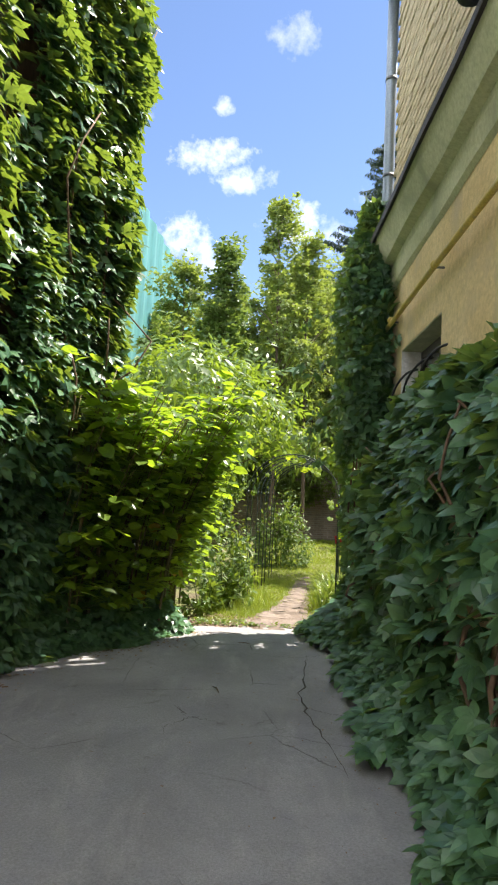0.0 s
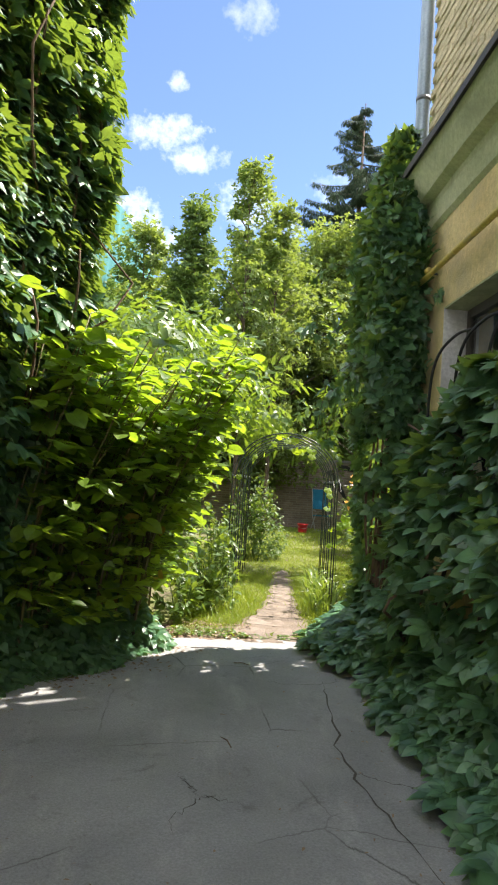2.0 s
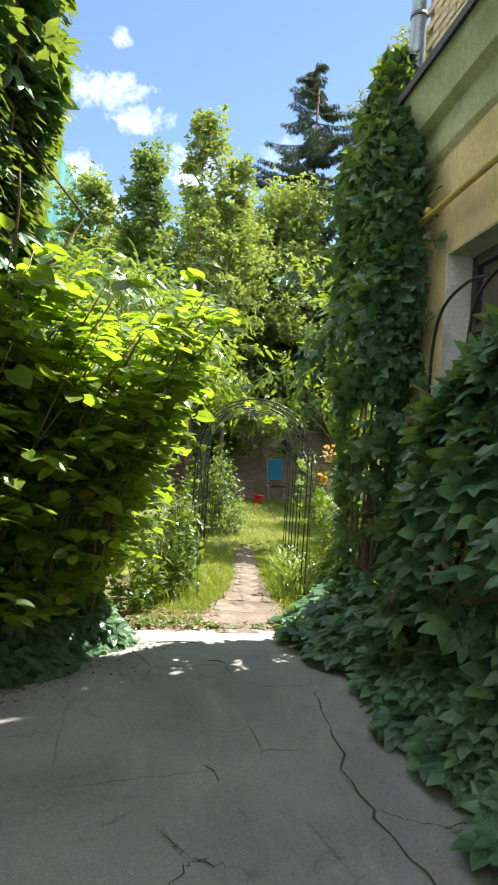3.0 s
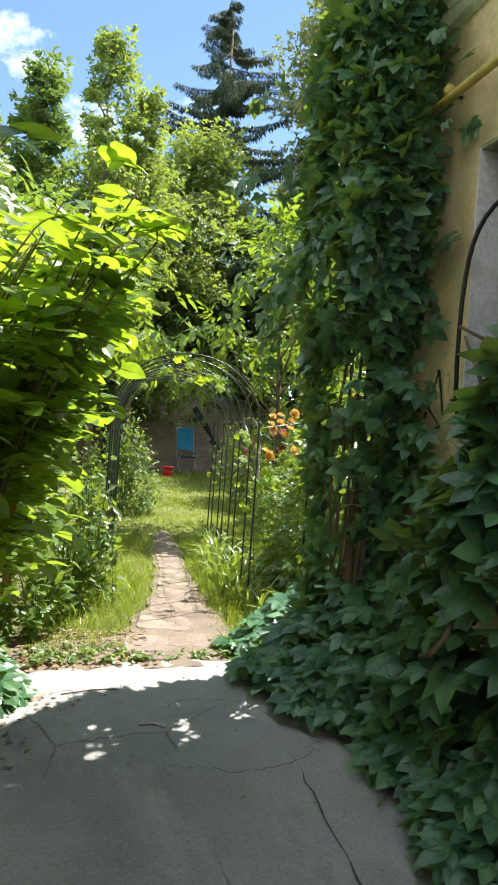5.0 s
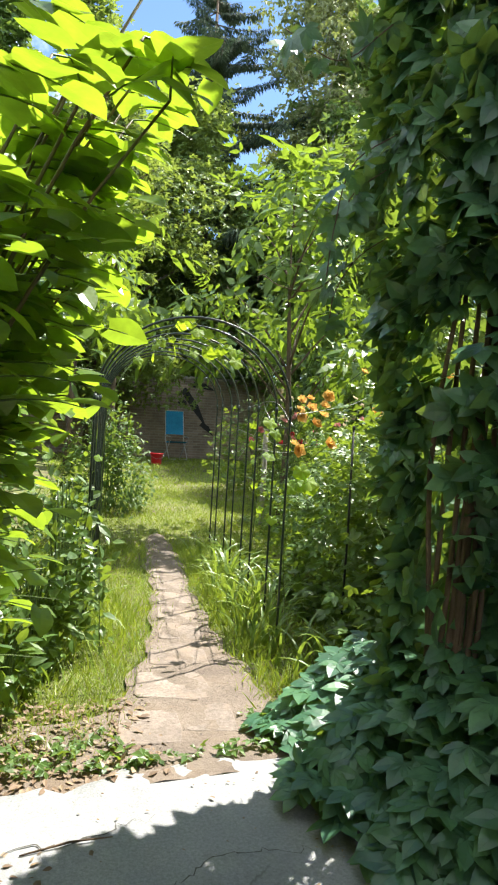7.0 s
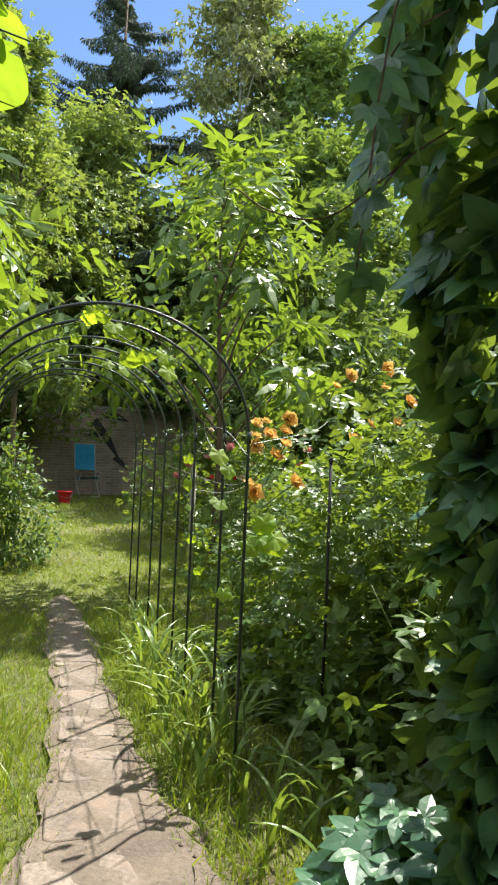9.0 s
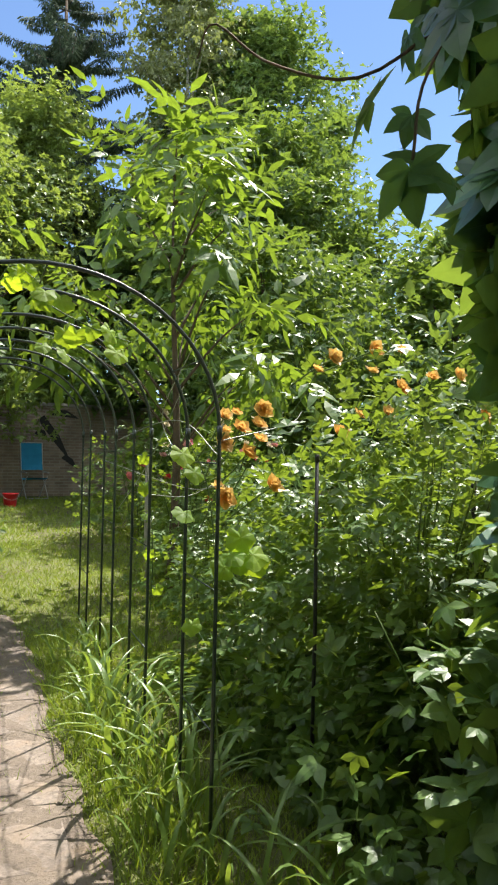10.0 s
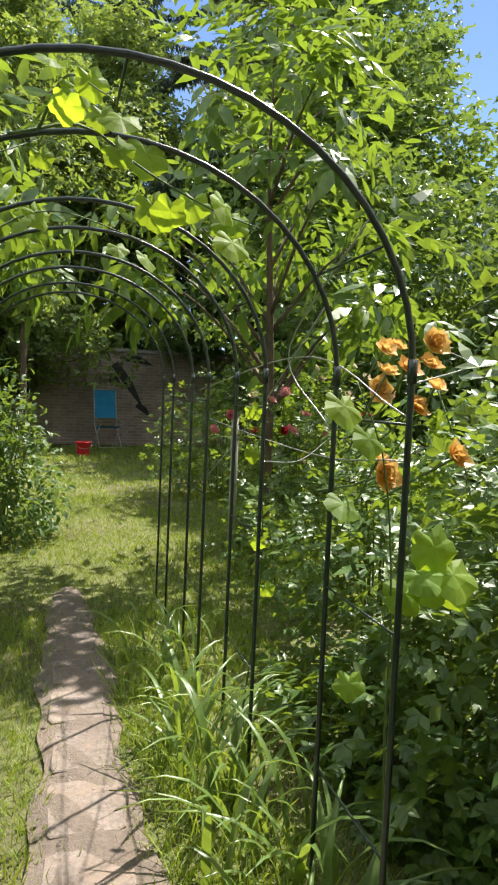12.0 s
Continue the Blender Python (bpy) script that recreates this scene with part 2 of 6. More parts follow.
ZINC = surface("downpipe_zinc", [(0.3, (0.25, 0.31, 0.36)), (0.7, (0.36, 0.43, 0.48))], 2, 0.45, 0.55, fine=50, bump=0.1)
OLD_ZINC = surface("old_zinc", [(0.3, (0.10, 0.11, 0.12)), (0.7, (0.2, 0.21, 0.22))], 5, 0.5, 0.6, fine=40, bump=0.2)
GAS = surface("gas_pipe_paint", [(0.3, (0.52, 0.38, 0.07)), (0.7, (0.66, 0.50, 0.12))], 5, 0.5, fine=40, bump=0.15, stain=(0.4, 0.32, 0.15), stain_scale=6)
WHITEWASH = surface("whitewashed_reveal", [(0.3, (0.52, 0.53, 0.53)), (0.7, (0.68, 0.68, 0.67))], 2.5, 0.85, fine=40, bump=0.3, stain=(0.42, 0.42, 0.41), stain_scale=3)
SILL = surface("sill_tin", [(0.3, (0.22, 0.23, 0.25)), (0.7, (0.33, 0.34, 0.36))], 4, 0.5, 0.4, fine=40)
# window frames, and panels coloured dark in place of unlit rooms
FRAME_AND_ROOM_DARK = surface("dark_frame_and_room", [(0.3, (0.045, 0.04, 0.04)), (0.7, (0.09, 0.08, 0.075))], 5, 0.6, fine=50, stretch=(1, 1, 0.2))
IRON = surface("black_iron", [(0.3, (0.012, 0.013, 0.013)), (0.7, (0.03, 0.03, 0.03))], 12, 0.45, 0.3, fine=60, bump=0.15)
DARK_GREEN_METAL = surface("dark_green_tube", [(0.3, (0.012, 0.022, 0.018)), (0.7, (0.025, 0.04, 0.032))], 12, 0.32, 0.2, fine=60, bump=0.15, coat=0.4)
WIRE = surface("galvanised_wire", [(0.3, (0.35, 0.35, 0.33)), (0.7, (0.5, 0.5, 0.48))], 12, 0.4, 0.7, fine=60)
BLUE_CLOTH = surface("blue_canvas", [(0.3, (0.01, 0.20, 0.40)), (0.7, (0.02, 0.27, 0.50))], 6, 0.75, fine=120, bump=0.3)
CHAIR_TUBE = surface("chair_tube", [(0.3, (0.45, 0.45, 0.45)), (0.7, (0.6, 0.6, 0.6))], 6, 0.35, 0.7, fine=60)
RED_PLASTIC = surface("red_plastic", [(0.3, (0.55, 0.01, 0.02)), (0.7, (0.68, 0.02, 0.03))], 4, 0.4, fine=50, bump=0.08)
TEAL = surface("teal_sheeting", [(0.3, (0.07, 0.25, 0.25)), (0.7, (0.12, 0.34, 0.34))], 0.5, 0.55, fine=6, bump=0.2, stretch=(1, 1, 0.2))
HOUSE_WALL = surface("pink_render", [(0.3, (0.40, 0.27, 0.22)), (0.7, (0.50, 0.36, 0.30))], 0.5, 0.9, fine=8)
GREY_WALL = surface("old_grey_wall", [(0.3, (0.25, 0.24, 0.22)), (0.7, (0.36, 0.34, 0.31))], 1.5, 0.9, fine=25, bump=0.6)
GRAFFITI = surface("black_spray_paint", [(0.3, (0.015, 0.015, 0.015)), (0.7, (0.03, 0.03, 0.03))], 8, 0.7)
# only for the unseen walls added to bounce sunlight
BOUNCE_RENDER = surface("pale_bounce_render", [(0.3, (0.62, 0.58, 0.50)), (0.7, (0.74, 0.70, 0.62))], 1.2, 0.9, fine=25, bump=0.4)
WEATHERED = surface("weathered_wood", [(0.3, (0.26, 0.24, 0.21)), (0.7, (0.42, 0.40, 0.36))], 5, 0.9, fine=50, stretch=(1, 1, 0.15))


def brick_wall_material():
    m, N, L = material("garden_wall_brick")
    coord = N.new("ShaderNodeTexCoord")
    turn = N.new("ShaderNodeMapping")
    turn.inputs["Rotation"].default_value = (radians(90), 0, 0)
    L.new(coord.outputs["Object"], turn.inputs["Vector"])
    b = N.new("ShaderNodeTexBrick")
    b.inputs["Color1"].default_value = (0.36, 0.29, 0.225, 1)
    b.inputs["Color2"].default_value = (0.27, 0.21, 0.165, 1)
    b.inputs["Mortar"].default_value = (0.37, 0.335, 0.295, 1)
    b.inputs["Scale"].default_value = 1.0
    b.inputs["Mortar Size"].default_value = 0.012
    b.inputs["Brick Width"].default_value, b.inputs["Row Height"].default_value = 0.26, 0.077
    L.new(turn.outputs["Vector"], b.inputs["Vector"])
    patch = noise_node(N, L, 1.3, 6, 0.65, coord.outputs["Object"], 0.5)
    wear = ramp(N, [(0.35, (0.62, 0.6, 0.57)), (0.65, (1.1, 1.08, 1.05))])
    L.new(patch.outputs["Fac"], wear.inputs["Fac"])
    body = N.new("ShaderNodeBsdfPrincipled")
    L.new(mix_colour(N, L, 1.0, b.outputs["Color"], wear.outputs["Color"], "MULTIPLY"), body.inputs["Base Color"])
    body.inputs["Roughness"].default_value = 0.92
    lift = N.new("ShaderNodeBump")
    lift.invert = True
    lift.inputs["Strength"].default_value, lift.inputs["Distance"].default_value = 0.7, 0.012
    L.new(b.outputs["Fac"], lift.inputs["Height"])
    L.new(lift.outputs["Normal"], body.inputs["Normal"])
    out = N.new("ShaderNodeOutputMaterial")
    L.new(body.outputs[0], out.inputs["Surface"])
    return m


GARDEN_BRICK = brick_wall_material()


def asphalt_material():
    """Old grey asphalt: aggregate grain, pale worn streaks, dark damp stains and a web of hairline cracks."""
    m, N, L = material("asphalt")
    coord = N.new("ShaderNodeTexCoord")
    at = coord.outputs["Object"]
    broad = noise_node(N, L, 0.9, 7.0, 0.6, at, 0.3)
    tint = ramp(N, [(0.3, (0.200, 0.201, 0.207)), (0.5, (0.272, 0.273, 0.280)), (0.72, (0.350, 0.350, 0.354))])
    L.new(broad.outputs["Fac"], tint.inputs["Fac"])
    along_yard = N.new("ShaderNodeMapping")
    along_yard.inputs["Scale"].default_value = (1.6, 0.55, 1.0)
    along_yard.inputs["Rotation"].default_value = (0, 0, radians(-8))
    L.new(at, along_yard.inputs["Vector"])
    streak = noise_node(N, L, 1.7, 8.0, 0.68, along_yard.outputs["Vector"], 0.35)
    pale = ramp(N, [(0.52, (0, 0, 0)), (0.72, (0.6, 0.6, 0.6))])
    L.new(streak.outputs["Fac"], pale.inputs["Fac"])
    col = mix_colour(N, L, pale.outputs["Color"], tint.outputs["Color"], (0.43, 0.42, 0.41))
    damp = noise_node(N, L, 2.6, 6.0, 0.7, at, 1.2)
    dark = ramp(N, [(0.60, (0, 0, 0)), (0.74, (0.8, 0.8, 0.8))])
    L.new(damp.outputs["Fac"], dark.inputs["Fac"])
    col = mix_colour(N, L, dark.outputs["Color"], col, (0.150, 0.142, 0.135))
    grain = noise_node(N, L, 90.0, 4.0, 0.75, at)
    grit = ramp(N, [(0.3, (0.72, 0.72, 0.72)), (0.7, (1.22, 1.22, 1.22))])
    L.new(grain.outputs["Fac"], grit.inputs["Fac"])
    col = mix_colour(N, L, 1.0, col, grit.outputs["Color"], "MULTIPLY")
    warp = N.new("ShaderNodeMix")
    warp.data_type = "RGBA"
    warp.inputs["Factor"].default_value = 0.12
    L.new(at, warp.inputs["A"])
    L.new(streak.outputs["Color"], warp.inputs["B"])
    cell = N.new("ShaderNodeTexVoronoi")
    cell.feature = "DISTANCE_TO_EDGE"
    cell.inputs["Scale"].default_value = 1.3
    L.new(warp.outputs["Result"], cell.inputs["Vector"])
    line = ramp(N, [(0.0, (1, 1, 1)), (0.007, (0, 0, 0))])
    L.new(cell.outputs["Distance"], line.inputs["Fac"])
    some = noise_node(N, L, 0.7, 3.0, 0.6, at)
    where = ramp(N, [(0.50, (0, 0, 0)), (0.58, (1, 1, 1))])
    L.new(some.outputs["Fac"], where.inputs["Fac"])
    hair = mix_colour(N, L, 1.0, line.outputs["Color"], where.outputs["Color"], "MULTIPLY")
    col = mix_colour(N, L, hair, col, (0.09, 0.085, 0.08))
    body = N.new("ShaderNodeBsdfPrincipled")
    L.new(col, body.inputs["Base Color"])
    body.inputs["Roughness"].default_value = 0.82
    lift = N.new("ShaderNodeBump")
    lift.inputs["Strength"].default_value, lift.inputs["Distance"].default_value = 0.7, 0.006
    L.new(grain.outputs["Fac"], lift.inputs["Height"])
    L.new(lift.outputs["Normal"], body.inputs["Normal"])
    out = N.new("ShaderNodeOutputMaterial")
    L.new(body.outputs[0], out.inputs["Surface"])
    return m


ASPHALT = asphalt_material()


def glass_material():
    m, N, L = material("window_glass")
    g = N.new("ShaderNodeBsdfPrincipled")
    g.inputs["Base Color"].default_value = (0.9, 0.95, 0.93, 1)
    g.inputs["Roughness"].default_value, g.inputs["Transmission Weight"].default_value = 0.03, 1.0
    out = N.new("ShaderNodeOutputMaterial")
    L.new(g.outputs[0], out.inputs["Surface"])
    return m


GLASS = glass_material()

# ---- mesh helpers ----
RNG = np.random.default_rng(7)


def raw_mesh(name, V, F, mat, smooth=False):
    """Mesh from an array of corners and an array (or list of arrays) of faces."""
    me = bpy.data.meshes.new(name)
    V = np.asarray(V, dtype=np.float32)
    groups = F if isinstance(F, list) else [F]
    groups = [np.asarray(g, dtype=np.int32) for g in groups if len(g)]
    sizes = np.concatenate([np.full(len(g), g.shape[1], dtype=np.int32) for g in groups])
    flat = np.concatenate([g.ravel() for g in groups])
    me.vertices.add(len(V))
    me.vertices.foreach_set("co", V.ravel())
    me.loops.add(len(flat))
    me.loops.foreach_set("vertex_index", flat)
    me.polygons.add(len(sizes))
    me.polygons.foreach_set("loop_start", np.concatenate([[0], np.cumsum(sizes)[:-1]]).astype(np.int32))
    me.polygons.foreach_set("use_smooth", np.full(len(sizes), smooth))
    me.update(calc_edges=True)
    me.validate()
    me.materials.append(mat)
    return me


def mesh_part(name, V, F, mat, parent=None, label="", smooth=False):
    ob = new(name, raw_mesh(name, V, F, mat, smooth))
    if parent is not None:
        ob.parent = parent
    return tagged(ob, label)


def part(name, bm, mat, parent=None, label="", smooth=False):
    me = bpy.data.meshes.new(name)
    for f in bm.faces:
        f.smooth = smooth
    bm.to_mesh(me)
    bm.free()
    me.materials.append(mat)
    ob = new(name, me)
    if parent is not None:
        ob.parent = parent
    return tagged(ob, label)


def thing(name, label, category, group="", at=(0, 0, 0), kind=""):
    ob = new(name)
    ob.location = at
    return tagged(ob, label, category, group, kind)


def add_box(bm, lo, hi, bevel=0.0):
    c = [(a + b) / 2 for a, b in zip(lo, hi)]
    s = [b - a for a, b in zip(lo, hi)]
    made = bmesh.ops.create_cube(bm, size=1.0, matrix=Matrix.Translation(c) @ Matrix.Diagonal((*s, 1)))
    if bevel:
        edges = list({e for v in made["verts"] for e in v.link_edges})
        bmesh.ops.bevel(bm, geom=edges, offset=bevel, segments=2, affect="EDGES", profile=0.5)
    return bm


def box(lo, hi, bevel=0.0):
    return add_box(bmesh.new(), lo, hi, bevel)


def tube(points, radii, sides=8, cap=True):
    """Corners and quads of a round bar along the points."""
    P = np.array(points, dtype=float)
    n = len(P)
    R = np.broadcast_to(np.asarray(radii, dtype=float), (n,))
    T = np.gradient(P, axis=0)
    T /= np.linalg.norm(T, axis=1)[:, None] + 1e-9
    ref = np.eye(3)[np.abs(T).max(axis=0).argmin()]
    A = np.cross(T, ref)
    A /= np.linalg.norm(A, axis=1)[:, None] + 1e-9
    B = np.cross(T, A)
    ang = np.linspace(0, 2 * np.pi, sides, endpoint=False)
    V = P[:, None] + R[:, None, None] * (np.cos(ang)[None, :, None] * A[:, None] + np.sin(ang)[None, :, None] * B[:, None])
    V = V.reshape(-1, 3)
    i, j = np.meshgrid(np.arange(n - 1), np.arange(sides), indexing="ij")
    a, b = i * sides + j, i * sides + (j + 1) % sides
    F = np.stack([a, b, b + sides, a + sides], -1).reshape(-1, 4)
    if not cap:
        return V, [F]
    V = np.vstack([V, P[:1], P[-1:]])
    k = np.arange(sides)
    low = np.stack([(k + 1) % sides, k, np.full(sides, n * sides)], -1)
    top = np.stack([(n - 1) * sides + k, (n - 1) * sides + (k + 1) % sides, np.full(sides, n * sides + 1)], -1)
    return V, [F, np.vstack([low, top])]


def join(pieces):
    """Several (corners, face groups) as one."""
    V, groups, base = [], {}, 0
    for v, fs in pieces:
        V.append(v)
        for f in fs:
            groups.setdefault(f.shape[1], []).append(f + base)
        base += len(v)
    return np.vstack(V), [np.vstack(g) for g in groups.values()]


def pieces(name, made, mat, parent, label=""):
    for V, F in made:
        mesh_part(name, V, F, mat, parent, label, True)


def tube_part(name, points, radii, mat, parent=None, label="", sides=8):
    V, F = tube(points, radii, sides)
    return mesh_part(name, V, F, mat, parent, label, True)


def unit(a):
    return a / (np.linalg.norm(a, axis=-1, keepdims=True) + 1e-9)


def leaflet(width, droop, fold, steps=4, heart=0.0, shift=(0, 0), turn=0.0, length=1.0):
    """One leaf blade on the plane, tip along +y: corners and triangles."""
    V, F = [], []
    for k in range(steps + 1):
        t = k / steps
        if heart:
            w = width * (math.sin(math.pi * min(1.0, t * 0.80 + 0.20)) ** 0.85)
        else:
            w = width * math.sin(math.pi * t ** 0.8)
        z = -droop * t * t
        V.append((0, t + 0.0, z))
        if 0 < k < steps or (heart and k == 0):
            y = t - (heart if k == 0 else 0)
            V.append((-w / 2, y, z + fold * w))
            V.append((w / 2, y, z + fold * w))
    idx, rows = 0, []
    for k in range(steps + 1):
        if 0 < k < steps or (heart and k == 0):
            rows.append((idx, idx + 1, idx + 2))
            idx += 3
        else:
            rows.append((idx, idx, idx))
            idx += 1
    for a, b in zip(rows[:-1], rows[1:]):
        for s in (1, 2):
            quad = [a[0], a[s], b[s], b[0]]
            quad = [q for n, q in enumerate(quad) if q not in quad[:n]]
            if s == 2:
                quad = quad[::-1]
            F.append(quad[:3])
            if len(quad) == 4:
                F.append([quad[0], quad[2], quad[3]])
    V = np.array(V, dtype=float) * length
    c, s = math.cos(turn), math.sin(turn)
    V[:, :2] = V[:, :2] @ np.array([[c, s], [-s, c]]) + np.array(shift)
    return V, [np.array(F)]


def star(angles, lengths, width, droop=0.18, steps=3):
    return join([leaflet(width, droop, 0.05, steps, 0.0, (0, 0), radians(a), l) for a, l in zip(angles, lengths)])


SIMPLE = leaflet(0.5, 0.16, 0.10, 3)
NARROW = leaflet(0.34, 0.25, 0.10, 3)
HEART = leaflet(0.80, 0.18, 0.08, 5, 0.10)
CREEP5 = star((0, 50, -50, 104, -104), (1.0, 0.92, 0.92, 0.68, 0.68), 0.56, 0.16, 4)
CREEP3 = star((0, 62, -62), (1.0, 0.85, 0.85), 0.56)


def toothed_leaf(rings=2, n=30):
    """One broad vine leaf: five shallow lobes, a toothed rim and a sagging blade, stalk end at the origin."""
    V = [(0.0, 0.0, 0.0)]
    for k in range(1, rings + 1):
        f = k / rings
        for j in range(n):
            t = -math.pi + 2 * math.pi * (j + 0.5) / n
            r = 0.52 + 0.055 * math.cos(5 * t) + 0.05 * math.cos(t) - 0.28 * max(0.0, abs(t) - 2.4) + (0.022 if j % 2 else -0.015)
            V.append((f * r * math.sin(t), 0.30 * min(1.0, f * 2) + f * r * math.cos(t), -0.10 * f * f + 0.02 * f * math.cos(5 * t)))
    V[0] = (0.0, 0.30, 0.0)
    F = [(0, 1 + j, 1 + (j + 1) % n) for j in range(n)]
    for k in range(rings - 1):
        o = 1 + k * n
        for j in range(n):
            i2 = (j + 1) % n
            F += [(o + j, o + n + j, o + n + i2), (o + j, o + n + i2, o + i2)]
    return np.array(V), [np.array(F)]


LOBED = toothed_leaf()
DIAMOND = np.array([(0, 0, 0), (-0.30, 0.45, 0.07), (0, 1.0, -0.16), (0.30, 0.45, 0.07)])


def diamond(turn, length):
    c, s = math.cos(radians(turn)), math.sin(radians(turn))
    V = DIAMOND * length
    V[:, :2] = V[:, :2] @ np.array([[c, s], [-s, c]])
    return V, [np.array([(0, 2, 1), (0, 3, 2)])]


CLUMP = join([diamond(a, l) for a, l in ((0, 1.0), (75, 0.8), (-70, 0.85))])
SPRAY = join([(DIAMOND * np.array([0.45, 1.0, 1.0]), [np.array([(0, 2, 1), (0, 3, 2)])])])
FAR_CREEP = star((0, 52, -52, 105, -105), (1.0, 0.92, 0.92, 0.66, 0.66), 0.50, 0.18, 2)
PINNATE = join([leaflet(0.44, 0.10, 0.08, 3, 0.0, (0, 0.85), 0, 0.46)]
               + [leaflet(0.42, 0.14, 0.08, 3, 0.0, (0, y), radians(s * 58), 0.42) for y in (0.3, 0.62) for s in (1, -1)])
PINNATE[0][:, 2] -= 0.40 * np.clip(PINNATE[0][:, 1], 0, None) ** 2 + 0.30 * np.abs(PINNATE[0][:, 0]) ** 1.3
FIVE_LEAFLETS = join([leaflet(0.62, 0.12, 0.08, 2, 0.0, (0, 0.55), 0, 0.45)]
                     + [leaflet(0.58, 0.12, 0.08, 2, 0.0, (0, y), radians(s * 65), 0.4) for y in (0.25, 0.55) for s in (1, -1)])
BLADE = (np.array([(-0.5, 0, 0), (0.5, 0, 0), (-0.38, 0.45, 0.02), (0.38, 0.45, 0.02), (-0.2, 0.8, -0.08), (0.2, 0.8, -0.08), (0, 1.0, -0.22)], dtype=float),
         [np.array([(0, 1, 3), (0, 3, 2), (2, 3, 5), (2, 5, 4), (4, 5, 6)])])
SHORT_BLADE = (np.array([(-0.5, 0, 0), (0.5, 0, 0), (-0.3, 0.6, -0.02), (0.3, 0.6, -0.02), (0, 1.0, -0.18)], dtype=float), [np.array([(0, 1, 3), (0, 3, 2), (2, 3, 4)])])


def scatter(template, P, D, Nrm, S, width=None):
    """Copies of a leaf at places P, tips along D, upper sides towards Nrm, of size S."""
    tv, tf = template
    P, D, Nrm = np.asarray(P), unit(np.asarray(D, dtype=float)), np.asarray(Nrm, dtype=float)
    X = unit(np.cross(D, Nrm))
    Z = np.cross(X, D)
    S = np.broadcast_to(np.asarray(S, dtype=float), (len(P),))
    W = S if width is None else np.broadcast_to(np.asarray(width, dtype=float), (len(P),))
    V = (P[:, None] + (tv[None, :, 0:1] * W[:, None, None]) * X[:, None] + (tv[None, :, 1:2] * S[:, None, None]) * D[:, None]
         + (tv[None, :, 2:3] * S[:, None, None]) * Z[:, None])
    n = len(tv)
    F = [(f[None] + (np.arange(len(P)) * n)[:, None, None]).reshape(-1, f.shape[1]) for f in tf]
    return V.reshape(-1, 3), F


def rand_dirs(n):
    return unit(RNG.normal(size=(n, 3)))


def ground_z(y):
    return float(np.interp(y, [-400, 0, 4, 7, 10, 20, 60, 600], [0, 0, 0.07, 0.105, 0.15, 0.30, 0.45, 0.45]))


GZ = np.vectorize(ground_z)


def smooth_line(points, n=12):
    """A smooth run through a few points."""
    P = np.array(points, dtype=float)
    t = np.linspace(0, len(P) - 1, n)
    k = np.clip(t.astype(int), 0, len(P) - 2)
    f = (t - k)[:, None]
    m = np.gradient(P, axis=0)
    return ((2 * f ** 3 - 3 * f ** 2 + 1) * P[k] + (f ** 3 - 2 * f ** 2 + f) * m[k] + (-2 * f ** 3 + 3 * f ** 2) * P[k + 1] + (f ** 3 - f ** 2) * m[k + 1])


# ---- ground ----
xs = np.concatenate([[-600, -200, -60, -20], np.linspace(-8, 16, 49), [30, 60, 200, 600]])
ys = np.concatenate([[-600, -200, -60, -20], np.linspace(-8, 30, 77), [40, 60, 200, 600]])
gx, gy = np.meshgrid(xs, ys)
bump_z = 0.012 * np.sin(gx * 2.1 + 0.7 * gy) * np.cos(gy * 1.7) * ((gy > 7.7) & (gy < 40))
GV = np.stack([gx, gy, GZ(gy) + bump_z], -1).reshape(-1, 3)
i, j = np.meshgrid(np.arange(len(ys) - 1), np.arange(len(xs) - 1), indexing="ij")
q = i * len(xs) + j
GF = np.stack([q, q + 1, q + 1 + len(xs), q + len(xs)], -1).reshape(-1, 4)
tagged(mesh_part("ground", GV, GF, SOIL, None, "mossy garden soil and thin turf under the lawn"), category="ground", kind="structure")

# asphalt yard with a ragged, broken far edge
yard = tagged(new("asphalt_yard"), "worn grey asphalt yard with cracks and pale patches", "pavement", kind="structure")
nx, ny = 60, 110
u, v = np.meshgrid(np.linspace(-3.2, 1.6, nx), np.linspace(0, 1, ny))
edge = 7.60 + 0.05 * np.sin(u * 5.0) + 0.03 * np.sin(u * 17.0 + 1.0) + 0.018 * np.sin(u * 41.0) - 0.10 * np.clip(-u - 0.2, 0, 3)
yy = -8 + (edge + 8) * v
heave = 0.008 * np.sin(u * 1.3 + 0.4) * np.sin(yy * 0.9) + 0.004 * np.sin(u * 3.7 + yy * 2.2)
ATOP = np.stack([u, yy, GZ(yy) + 0.028 + heave], -1).reshape(-1, 3)
k = np.arange(nx)
rim = ATOP[(ny - 1) * nx:] + np.array([0, 0.015, -0.06])
AV = np.vstack([ATOP, rim])
i, j = np.meshgrid(np.arange(ny), np.arange(nx - 1), indexing="ij")
q = i * nx + j
AF = np.stack([q, q + 1, q + 1 + nx, q + nx], -1).reshape(-1, 4)
mesh_part("surface", AV, AF, ASPHALT, yard, smooth=True)
# two unseen asphalt slabs added to bounce sunlight up at the hedge
part("side_bounce_slab", box((-10.0, -8.0, -0.2), (-3.2, 1.4, 0.03)), ASPHALT, yard)
part("back_bounce_slab", box((1.6, -8.0, -0.2), (10.0, -2.7, 0.03)), ASPHALT, yard)


